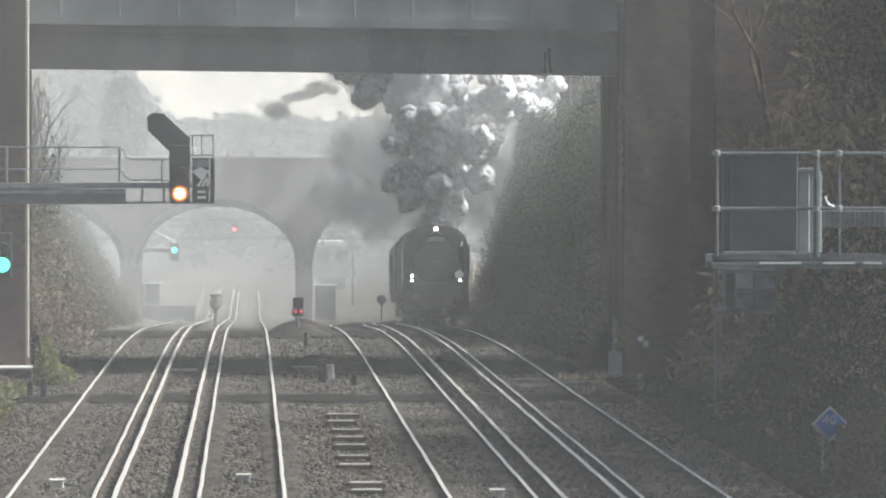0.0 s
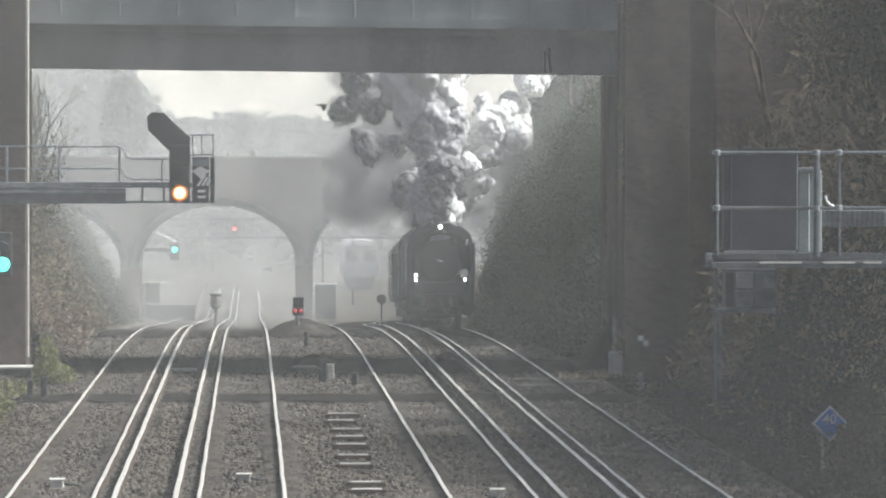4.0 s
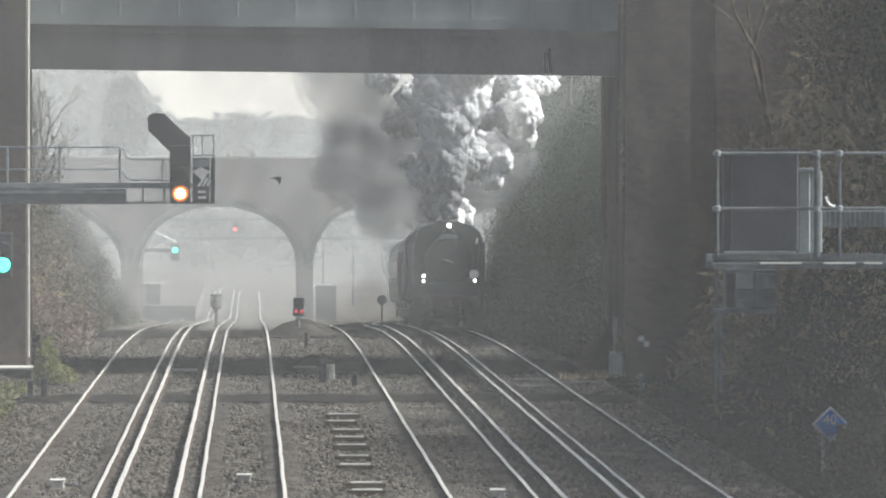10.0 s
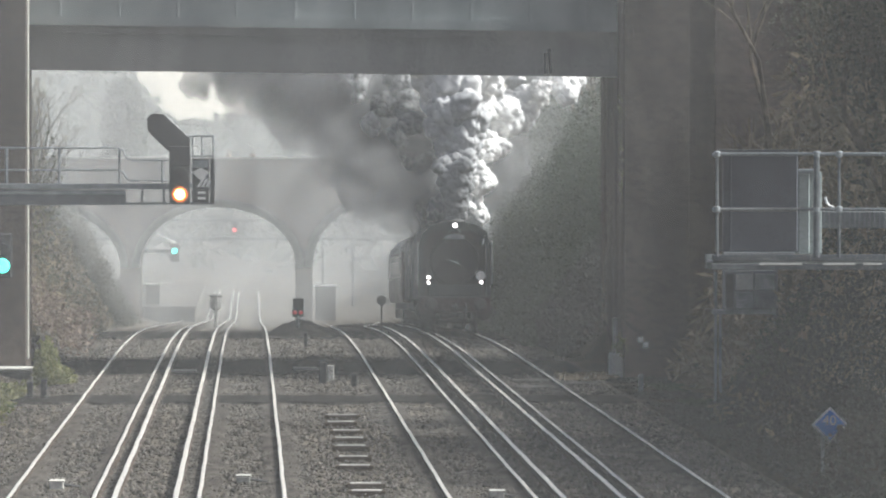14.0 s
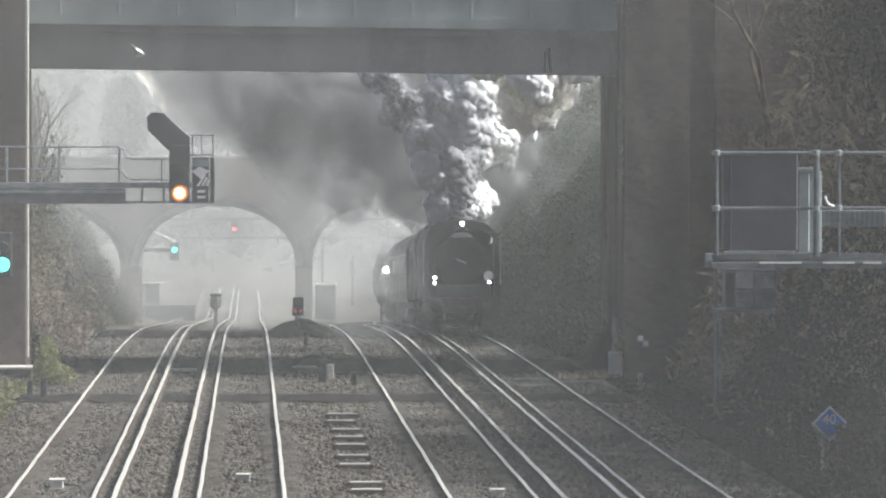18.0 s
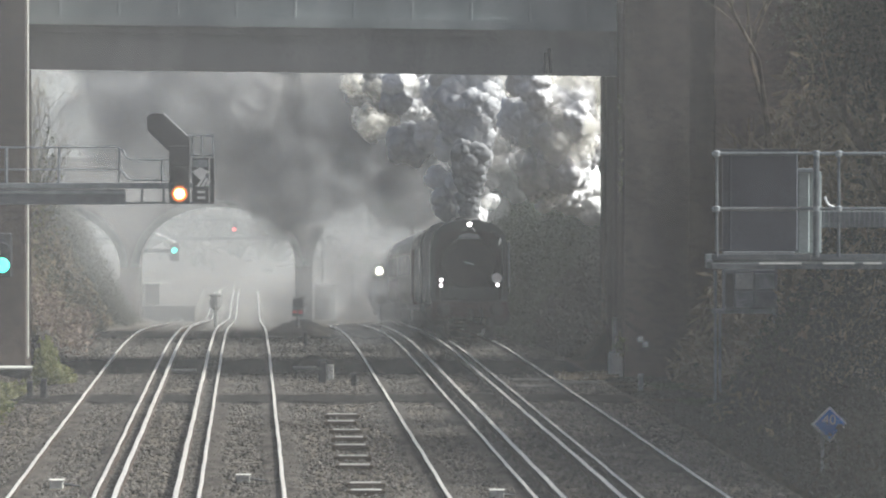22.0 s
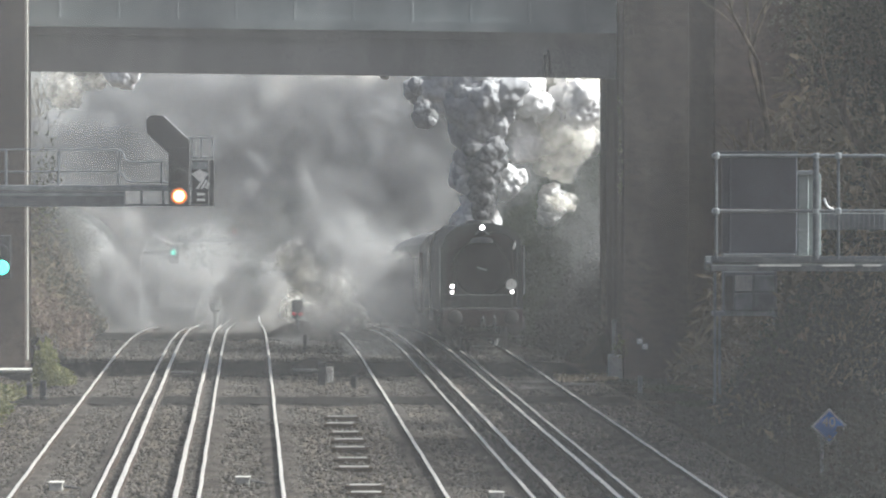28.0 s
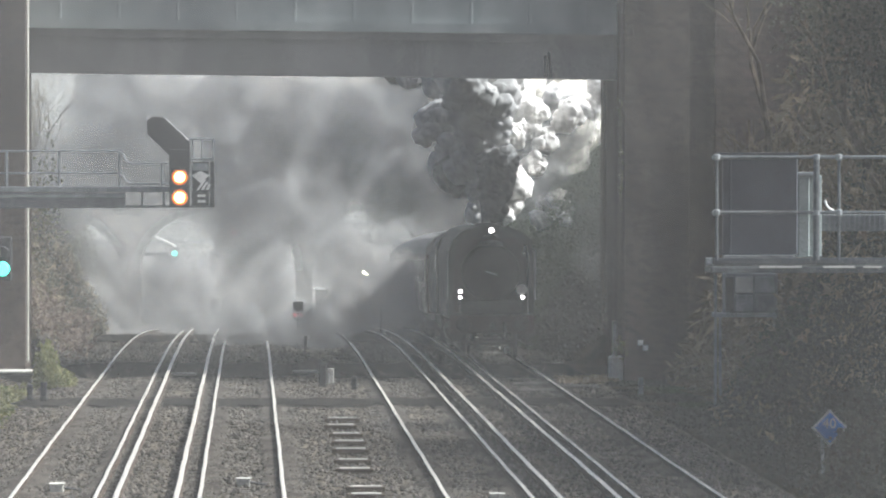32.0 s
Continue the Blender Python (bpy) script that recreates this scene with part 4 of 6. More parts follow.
def bank_cabinet():
    d = 140.0
    P = lambda x, y: at(x, y, d)
    t = thing("equipment_cabinet", "pale glazed equipment cabinet on steel legs", "cabinet")
    z = lambda y: P(0, y).z
    cab = part("body", bbox(P(1284, 0).x, P(1378, 0).x, d, d + 0.8, z(548), z(478), 0.02), M["grey_steel"], t)
    for x0, x1, y0, y1, m in ((1303, 1334, 512, 484, "concrete_pale"), (1303, 1334, 545, 516, "galv"), (1338, 1372, 512, 484, "galv"), (1338, 1372, 545, 516, "grey_steel"), (1286, 1300, 545, 484, "black")):
        part("panel", bbox(P(x0, 0).x, P(x1, 0).x, d - 0.03, d, z(y0), z(y1), 0.008), M[m], cab)
    part("base_frame", bbox(P(1265, 0).x, P(1380, 0).x, d - 0.02, d + 0.8, z(556), z(548), 0.01), M["galv"], t)
    for x in (1268, 1276, 1374):
        a = P(x, 0)
        part("leg", bbox(a.x - 0.03, a.x + 0.03, d, d + 0.08, min(ground_z(a.x, d) - 0.2, z(640)), z(480 if x == 1268 else 556), 0.006), M["galv"], t)


bank_cabinet()


# ---- growth ----
def skeleton_tree(seed, height, spread, levels=5):
    """Bare winter tree: tapering limbs that fork again and again."""
    rng = random.Random(seed)
    segs = []

    def grow(p, way, length, r, lev):
        n = 3 if lev < 2 else 2
        for k in range(n):
            q = p + way * (length / n)
            segs.append((p, q, r * (1 - 0.25 * k / n), r * (1 - 0.25 * (k + 1) / n)))
            p = q
            way = (way + Vector((rng.uniform(-1, 1), rng.uniform(-1, 1), rng.uniform(-0.3, 0.6))) * 0.16).normalized()
            if lev >= 1 and lev < levels and rng.random() < 0.5:
                side = (way + Vector((rng.uniform(-1, 1), rng.uniform(-1, 1), rng.uniform(-0.2, 0.7))) * spread).normalized()
                grow(p, side, length * rng.uniform(0.45, 0.65), r * 0.4, lev + 1)
        if lev < levels:
            for _ in range(3 if lev == 0 else 2):
                side = (way + Vector((rng.uniform(-1, 1), rng.uniform(-1, 1), rng.uniform(-0.1, 0.7))) * spread).normalized()
                grow(p, side, length * rng.uniform(0.6, 0.82), r * 0.6, lev + 1)

    grow(Vector((0, 0, -0.3)), Vector((0, 0, 1)), height * 0.3, height * 0.018, 0)
    return segs


def segs_mesh(name, segs, material, n=4):
    verts, faces = [], []
    for a, b, r0, r1 in segs:
        w = (b - a).normalized()
        u = w.orthogonal().normalized()
        v = w.cross(u)
        k0 = len(verts)
        m = n if r0 > 0.02 else 3
        for c, r in ((a, r0), (b, r1)):
            for k in range(m):
                t = k * math.tau / m
                verts.append(tuple(c + (u * math.cos(t) + v * math.sin(t)) * max(r, 0.006)))
        for k in range(m):
            faces.append((k0 + k, k0 + (k + 1) % m, k0 + m + (k + 1) % m, k0 + m + k))
    return mesh_from(name, verts, faces, material)


def leaf_cloud(points, sizes, seed=1, long=1.0):
    """Small folded leaves, one at each point."""
    rng = np.random.default_rng(seed)
    n = len(points)
    u = rng.normal(size=(n, 3))
    u /= np.linalg.norm(u, axis=1)[:, None]
    w = rng.normal(size=(n, 3))
    w -= (w * u).sum(1)[:, None] * u
    w /= np.linalg.norm(w, axis=1)[:, None]
    nrm = np.cross(u, w)
    s = sizes[:, None]
    P = points
    v = np.stack([P - u * s * long, P + w * s * 0.5 + nrm * s * 0.15, P + u * s * long, P - w * s * 0.5 + nrm * s * 0.15], 1)
    k = (np.arange(n) * 4)[:, None]
    f = np.concatenate([k + np.array([[0, 1, 2]]), k + np.array([[0, 2, 3]])])
    return v.reshape(-1, 3), f


def shrub_points(n, x0, x1, y0, y1, height, seed, clump=0.5, floor_h=0.0):
    """Points in clumpy scrub that stands on the banks."""
    rng = np.random.default_rng(seed)
    out = []
    while len(out) < n:
        x, y = rng.uniform(x0, x1), rng.uniform(y0, y1)
        h = height(x, y) * (0.55 + 0.6 * (noise.noise((x * clump, y * clump * 0.5, seed)) + 0.35))
        if h <= 0.05:
            continue
        u = 1 - rng.random() ** 1.6
        out.append((x + rng.normal() * 0.12, y + rng.normal() * 0.2, ground_z(x, y) + floor_h + h * u))
    return np.array(out)


def growth(name, label, pts, lo, hi, mat, seed, long=1.0):
    rng = np.random.default_rng(seed)
    v, f = leaf_cloud(pts, rng.uniform(lo, hi, len(pts)), seed, long)
    return tagged(new(name, mesh_from(name, v, f, M[mat])), label, "undergrowth", kind="stuff")


def build_growth():
    # scrub on the near bank before the bridge
    near = lambda x, y: max(0.07, min(8.5, 0.25 + (x - 9.7 - 2.3 * min(1.0, max(0.0, (y - 132) / 18))) * (0.9 if y < 140 else 1.5)))
    growth("bank_scrub", "dull olive winter scrub covering the railway bank", shrub_points(150000, 9.6, 18.5, 96, 172, near, 3), 0.025, 0.07, "scrub", 3)
    growth("bank_ivy", "dark ivy over the railway bank", shrub_points(45000, 10.5, 19.5, 130, 172, near, 4, 0.35), 0.035, 0.09, "ivy", 4)
    high = lambda x, y: max(0.0, min(9.5, (x - 11.2) * 2.2))
    growth("bank_twigs", "tangle of bare pale twigs on the railway bank", shrub_points(16000, 11.4, 19.0, 112, 171, high, 34, 0.4), 0.05, 0.2, "twig", 34, 2.4)
    low = lambda x, y: 0.5 if x > 9.5 else 0.0
    growth("dead_bracken", "pale dead bracken and grass stalks on the bank", shrub_points(260, 9.9, 11.8, 120, 136, low, 6, 0.8), 0.05, 0.16, "twig", 6, 1.9)
    # steep ivy-grown bank beyond the bridge
    steep = lambda x, y: max(0.0, min(5.6, 0.5 + (x - 8.95) * 7.0, 8.6 - bank(x, y)))
    growth("ivy_thicket", "tall dark ivy thicket on the steep bank", shrub_points(210000, 8.95, 15.5, 203, 262, steep, 7, 0.3), 0.03, 0.075, "ivy", 7)
    growth("bank_bramble", "brown brambles at the foot of the bank", shrub_points(14000, 9.3, 12, 190, 215, lambda x, y: 1.4, 8, 0.6), 0.05, 0.12, "scrub", 8)
    back = lambda x, y: max(0.0, min(9.5, (x - 10.2 - 0.02 * (y - 262)) * 4.2))
    growth("hazy_thicket", "tall hazy ivy-grown trees further along the bank", shrub_points(90000, 10.2, 20.0, 264, 320, back, 27, 0.25), 0.06, 0.14, "ivy", 27)
    left = lambda x, y: max(0.0, min(5.0, 0.1 + (-5.7 - x) * 1.3)) if x < -5.6 else 0.0
    growth("ivy_thicket", "grey-green thicket on the sunlit bank", shrub_points(80000, -13.5, -5.6, 212, 330, left, 9, 0.35), 0.03, 0.08, "grey_scrub", 9)
    growth("dead_bracken", "pale dry stems on the sunlit bank", shrub_points(12000, -12, -5.6, 196, 262, left, 15, 0.5), 0.03, 0.12, "twig", 15, 2.2)
    sprig = np.array([at(rx, ry, 181.0) for rx, ry in np.random.default_rng(4).normal((82, 340), (14, 45), (500, 2))])
    growth("ivy_sprigs", "pale sunlit ivy sprigs by the abutment", sprig, 0.03, 0.08, "grass", 16)
    growth("rough_grass", "rough yellow-green grass at the trackside", shrub_points(7000, -9.5, -5.7, 110, 166, lambda x, y: 0.12 + 0.25 * max(0, noise.noise((x, y * 0.3, 2))), 10, 0.8), 0.03, 0.1, "grass", 10, 1.6)
    reveal = np.array([at(rx, ry, 171.6) for rx, ry in zip(np.random.default_rng(41).normal(1101, 3.5, 90), np.random.default_rng(42).uniform(170, 370, 90))])
    growth("ivy_sprigs", "sparse pale ivy sprigs down the abutment's edge", reveal, 0.025, 0.06, "lime_bush", 41)
    tuft = np.array([at(rx, ry, 170.9) for rx, ry in np.random.default_rng(43).normal((1098, 612), (5, 9), (160, 2))])
    growth("ivy_sprigs", "yellow-green tuft on the concrete end block", tuft, 0.025, 0.06, "lime_bush", 43)
    sv, sf = scatter(420, 8.35, 9.95, 170.6, 174.5, 0.05, 0.16, 0.03)
    tagged(new("rubble", mesh_from("rubble", sv, sf, M["twig"])), "pale broken rubble at the abutment's foot", "rubble", kind="stuff")
    rng = np.random.default_rng(11)
    u = rng.normal(size=(2600, 3))
    u *= (rng.random(2600) ** 0.4 / np.linalg.norm(u, axis=1))[:, None]
    u[:, 2] = np.abs(u[:, 2])
    lump = 1 + 0.18 * np.sin(u[:, 0] * 9 + u[:, 1] * 7)
    bush = u * np.array((0.36, 0.8, 1.15)) * lump[:, None] + np.array((-5.38, 167.3, -0.15))
    growth("trackside_bush", "yellow-green bush beside the abutment", bush, 0.03, 0.08, "lime_bush", 11)
    low = bush[:900] * np.array((1, 1, 0.35)) + np.array((0.45, -1.0, 0))
    growth("rough_grass", "low yellow-green tuft at the trackside", low, 0.03, 0.07, "lime_bush", 17)
    stems = shrub_points(1000, -6.9, -4.95, 191, 203, lambda x, y: 1.4, 18, 0.8)
    growth("bramble_stems", "pinkish brown bramble stems by the abutment", stems, 0.03, 0.1, "brown_twig", 18, 1.9)


build_growth()


def build_trees():
    kinds = []
    for seed, h, s in ((2, 9.0, 0.75), (5, 11.0, 0.6), (8, 7.0, 0.9)):
        kinds.append((segs_mesh("trunk", [q for q in skeleton_tree(seed, h, s) if q[2] > 0.03], M["bark"], 6), segs_mesh("crown", [q for q in skeleton_tree(seed, h, s) if q[2] <= 0.03], M["twig"])))

    def plant(kind, x, y, rz, label, group):
        t = thing("bare_tree", label, "tree", group, m=pose(x, y, ground_z(x, y) - 0.1, 0, 0, rz))
        for nm, me in zip(("trunk", "crown"), kinds[kind]):
            o = new(nm, me)
            o.parent = t
    for i, (k, x, y, r) in enumerate(((0, 13.2, 132, 10), (1, 15.0, 140, 80), (2, 12.6, 150, 140), (0, 15.5, 155, 200), (1, 13.6, 163, 260), (2, 14.3, 124, 300), (0, 17.5, 148, 40), (2, 16.2, 133, 75))):
        plant(k, x, y, r, "bare winter tree with pale twigs on the bank", "trees on the near bank")
    for i, (k, x, y, r) in enumerate(((0, -10.5, 252, 100), (2, -8.8, 258, 50), (1, -11.5, 268, 170), (0, -9.4, 262, 220), (1, -12, 285, 20), (0, -10.5, 305, 70), (0, 12.6, 197, 30), (0, 14.0, 262, 10))):
        plant(k, x, y, r, "bare winter tree standing in the thicket", "trees beyond the bridge")


build_trees()


def shade_trees():
    """Creeper-clad trees added atop the near bank, mostly unseen, to shade the up lines."""
    segs = skeleton_tree(21, 8.6, 0.7, 4)
    trunk = segs_mesh("trunk", segs, M["bark"], 6)
    rng = np.random.default_rng(44)
    tips = [q[1] for q in segs if q[1].z > 2.6]
    pts = np.array([tuple(tips[rng.integers(0, len(tips))]) for _ in range(24000)]) + rng.normal(size=(24000, 3)) * 0.6
    v, f = leaf_cloud(pts, rng.uniform(0.03, 0.08, len(pts)), 45)
    crown = mesh_from("crown", v, f, M["grey_scrub"])
    for x, y, r in ((14.6, 104, 0), (15.4, 113, 80), (15.0, 122, 150), (16.8, 108, 40), (17.4, 118, 200), (13.9, 98, 120), (14.4, 128, 260), (16.2, 131, 210), (15.6, 141, 300), (16.8, 150, 30), (15.8, 160, 110)):
        t = thing("creeper_clad_tree", "tall tree tangled with dry brown creeper, added on the bank for shade", "tree", "trees on the near bank", m=pose(x, y, ground_z(x, y) - 0.1, 0, 0, r))
        for nm, me in (("trunk", trunk), ("crown", crown)):
            o = new(nm, me)
            o.parent = t


shade_trees()


def far_woods():
    """The wooded skyline behind the viaduct, and a tall conifer."""
    rng = np.random.default_rng(12)
    pts = []
    for k in range(26000):
        d = rng.uniform(560, 760)
        x = rng.uniform(-75, 75)
        top = 9.9 + 0.5 * noise.noise((x * 0.12, 1.5, 0)) + 0.6 * noise.noise((x * 0.5, 4, 0)) + (6.0 if x < -9 else 0.0) * min(1, max(0, (-9 - x) / 6))
        pts.append((x, d, -4 + (top * d / 620 + 4) * rng.random() ** 0.5))
    v, f = leaf_cloud(np.array(pts), rng.uniform(0.6, 1.5, len(pts)), 12)
    tagged(new("far_woods", mesh_from("far_woods", v, f, M["ivy"])), "distant hazy belt of trees on the skyline", "woods", kind="stuff")
    t = thing("conifer_tree", "tall hazy domed conifer behind the bank", "tree")
    d = 420.0
    b = at(220, 300, d)
    part("trunk", tube(bmesh.new(), (b.x, d, ground_z(b.x, d) - 0.3), (b.x, d, at(0, 150, d).z), 0.3, 0.05, 8), M["bark"], t)
    cone = []
    for k in range(6000):
        u = rng.random()
        r = 1.55 * math.sqrt(max(0, 1 - (1 - u * 1.0) ** 3)) * (0.6 + 0.4 * rng.random())
        a = rng.uniform(0, math.tau)
        cone.append((b.x + r * math.cos(a), d + r * math.sin(a), at(0, 138, d).z - u * 6.0))
    v, f = leaf_cloud(np.array(cone), rng.uniform(0.12, 0.3, len(cone)), 13)
    o = new("crown", mesh_from("crown", v, f, M["ivy"]))
    o.parent = t
    ln = thing("overhead_wire", "thin hazy overhead wire", "cable")
    part("wire", pipe(bmesh.new(), [at(240, 208, 300), at(330, 219, 300), at(450, 228, 300), at(600, 240, 300)], 0.02, 4), M["black"], ln)


far_woods()


# ---- the steam train ----
TRAIN_X = 7.2


def loco_y(t):
    return float(np.interp(t, [0, 3, 6, 9, 12, 14.5, 16.5, 19, 22, 25, 28, 30, 32], [245.6, 241.4, 236.8, 231.6, 226.4, 221.9, 218.2, 213.3, 207.9, 202.1, 196.1, 192.5, 189.0]))


def casing_outline(hw=1.28, top=3.98, foot=1.2, n=7):
    pts = [(-hw, foot), (-hw, 3.1)]
    for k in range(n + 1):
        a = math.pi - math.pi * k / n
        pts.append((hw * 0.985 * math.copysign(abs(math.cos(a)) ** 0.8, math.cos(a)), 3.12 + (top - 3.12) * math.sin(a) ** 0.85))
    return pts + [(hw, 3.1), (hw, foot)]


def wheel_bm(r, spokes, x=0.0):
    """A wheelset: two spoked wheels on their axle."""
    bm = bmesh.new()
    for side in (-0.74, 0.74):
        outer = [(side - 0.07, r * 0.86), (side - 0.07, r), (side + 0.07, r), (side + 0.07, r * 0.86)]
        n = 28
        rings = [[bm.verts.new((h, q * math.cos(k * math.tau / n), q * math.sin(k * math.tau / n))) for k in range(n)] for h, q in outer]
        for p, q in zip(rings, rings[1:] + rings[:1]):
            for k in range(n):
                bm.faces.new((p[k], p[(k + 1) % n], q[(k + 1) % n], q[k]))
        for k in range(spokes):
            a = k * math.tau / spokes
            tube(bm, (side, 0.1 * math.cos(a), 0.1 * math.sin(a)), (side, r * 0.88 * math.cos(a), r * 0.88 * math.sin(a)), 0.045, 0.03, 5)
        lathe(bm, [(side - 0.1, 0.16), (side + 0.1, 0.16)], 12, 'X')
    tube(bm, (-0.8, 0, 0), (0.8, 0, 0), 0.09, n=10)
    return bm


def build_loco():
    t = thing("steam_locomotive", "sooty dark green steam locomotive with a smooth arched casing, headlamps lit", "locomotive")
    body = bmesh.new()
    extrude_y(body, casing_outline(), 1.35, 12.6)
    part("casing", body, M["loco"], t, "dark sooty smooth boiler casing")
    # the front: a casing hood round the recessed smokebox
    hood = bmesh.new()
    o, i = casing_outline(), casing_outline(1.1, 3.72, 1.2)
    for y0, y1 in ((0.75, 1.35),):
        A, B = [[[hood.verts.new((x, y, z)) for x, z in q] for y in (y0, y1)] for q in (o, i)]
        for k in range(len(o) - 1):
            hood.faces.new((A[0][k], A[0][k + 1], A[1][k + 1], A[1][k]))
            hood.faces.new((B[0][k + 1], B[0][k], B[1][k], B[1][k + 1]))
            hood.faces.new((A[0][k + 1], A[0][k], B[0][k], B[0][k + 1]))
    part("front_hood", hood, M["loco"], t)
    door = part("smokebox_door", lathe(bmesh.new(), [(0.98, 0.05), (0.99, 0.45), (1.05, 0.78), (1.12, 0.86), (1.36, 0.88)], 28, 'Y', (0, 0, 2.55)), M["soot"], t, "round black smokebox door", True)
    part("door_dart", tube(bmesh.new(), (-0.16, 0.95, 2.6), (0.16, 0.95, 2.5), 0.02), M["galv"], door)
    part("smokebox_plate", box(bmesh.new(), -1.1, 1.1, 1.3, 1.36, 1.2, 3.6), M["soot"], t)
    part("chimney", lathe(bmesh.new(), [(3.8, 0.42), (3.95, 0.44), (4.04, 0.4), (4.05, 0.3)], 20, 'Z', (0, 2.1, 0)), M["soot"], t, smooth=True)
    for s in (-1, 1):
        part("smoke_deflector", bbox(s * 1.3 - 0.02, s * 1.3 + 0.02, 0.6, 3.4, 1.75, 3.25, 0.01), M["loco"], t)
        part("edge_strip", bbox(s * 1.31 - 0.015, s * 1.31 + 0.015, 0.57, 0.62, 1.75, 3.25, 0.005), M["galv"], t, "pale edge strip")
        part("buffer", lathe(bmesh.new(), [(-0.5, 0.2), (-0.47, 0.23), (-0.44, 0.22), (-0.42, 0.08), (-0.2, 0.08), (-0.19, 0.13), (0.0, 0.15)], 18, 'Y', (s * 0.87, 0, 1.05)), M["soot"], t, smooth=True)
        part("cylinder", lathe(bmesh.new(), [(0.9, 0.28), (0.95, 0.34), (2.2, 0.34), (2.25, 0.28)], 18, 'Y', (s * 1.02, 0, 0.82)), M["soot"], t, smooth=True)
        part("step", bbox(s * 1.15 - 0.13, s * 1.15 + 0.13, 0.3, 0.6, 0.42, 0.46, 0.01), M["black"], t)
        part("frame_plate", bbox(s * 0.55 - 0.02, s * 0.55 + 0.02, 0.1, 12.4, 0.5, 1.25, 0.01), M["soot"], t)
        part("guard_iron", bbox(s * 0.72 - 0.03, s * 0.72 + 0.03, 0.25, 0.32, 0.1, 0.85, 0.01), M["black"], t)
    # White tube stands for the sunlit steam low at the front.
    part("drain_steam", tube(bmesh.new(), (0.4, 0.2, 0.2), (0.47, 0.15, 0.36), 0.05, n=8), M["white_paint"], t, "small white tube standing for sunlit steam at the drain cock")
    beam = part("buffer_beam", bbox(-1.25, 1.25, 0.0, 0.12, 0.78, 1.28, 0.015), M["red_paint"], t, "dirty red buffer beam")
    part("running_plate", bbox(-1.25, 1.25, 0.1, 1.4, 1.28, 1.33, 0.01), M["soot"], t)
    part("front_apron", bbox(-0.95, 0.95, 0.55, 0.75, 1.33, 1.75, 0.03), M["loco"], t)
    part("coupling_hook", pipe(bmesh.new(), [(0, 0, 1.05), (0, -0.15, 1.07), (0, -0.22, 1.0), (0, -0.2, 0.9)], 0.035), M["black"], beam)
    part("coupling_link", pipe(bmesh.new(), [(-0.05, -0.15, 1.0), (-0.07, -0.12, 0.7), (0.07, -0.12, 0.7), (0.05, -0.15, 1.0)], 0.022), M["black"], beam)
    part("vacuum_hose", pipe(bmesh.new(), [(0.35, -0.02, 1.1), (0.37, -0.12, 1.0), (0.36, -0.14, 0.7), (0.33, -0.1, 0.55)], 0.035), M["black"], beam)
    # lamps, discs and brackets
    for x, z, r, mat in ((-0.93, 2.0, 0.056, "head"), (-0.93, 1.82, 0.048, "head"), (0.93, 1.83, 0.052, "head"), (0.0, 3.83, 0.075, "head")):
        case = part("lamp_case", lathe(bmesh.new(), [(0.42, r * 0.8), (0.45, r * 1.25), (0.62, r * 1.25), (0.66, r * 0.8)], 14, 'Y', (x, 0, z)), M["black"], t)
        part("headlamp", lathe(bmesh.new(), [(0.39, r * 0.55), (0.4, r * 0.9), (0.43, r)], 16, 'Y', (x, 0, z)), M[mat], case, "lit white headlamp")
    part("code_disc", lathe(bmesh.new(), [(0.46, 0.16), (0.465, 0.17), (0.48, 0.17)], 20, 'Y', (0.9, 0, 2.06)), M["white_paint"], t, "plain white route disc")
    for s in (-1, 1):
        part("lamp_bracket", tube(bmesh.new(), (0, 0.6, 3.78), (s * 0.22, 0.8, 3.6), 0.015, n=5), M["galv"], t)
    crest = bmesh.new()
    extrude_y(crest, [(-0.38, 3.38), (-0.3, 3.5), (0, 3.55), (0.3, 3.5), (0.38, 3.38), (0.3, 3.36), (-0.3, 3.36)], 0.72, 0.745)
    part("headboard", crest, M["grey_steel"], t, "plain curved headboard")
    # White paint makes the glint on the casing's shoulder.
    part("shoulder_glint", pipe(bmesh.new(), [(1.02, 0.72, 3.3), (1.02, 0.68, 3.34), (1.0, 0.68, 3.2), (0.98, 0.72, 3.16)], 0.03, 6), M["white_paint"], t, "white fitting painted as a glint on the shoulder")
    cab = part("cab", box(bmesh.new(), -1.34, 1.34, 10.6, 13.0, 1.2, 3.3), M["loco"], t)
    cab_roof = bmesh.new()
    extrude_y(cab_roof, [(-1.36, 3.3), (-1.1, 3.65), (-0.5, 3.9), (0.5, 3.9), (1.1, 3.65), (1.36, 3.3)], 10.5, 13.4)
    part("cab_roof", cab_roof, M["soot"], t)
    for s in (-1, 1):
        part("cab_window", bbox(s * 1.345 - 0.008, s * 1.345 + 0.008, 11.0, 11.9, 2.4, 3.0, 0.004), M["glass"], cab)
    for y in (1.4, 3.3):
        o = part("bogie_wheel", wheel_bm(0.47, 10), M["soot"], t)
        o.location = (0, y, 0.47)
    wheels = []
    for y in (5.2, 7.45, 9.7):
        o = part("driving_wheel", wheel_bm(0.94, 12), M["soot"], t)
        o.location = (0, y, 0.94)
        wheels.append((o, y))
    return t, wheels


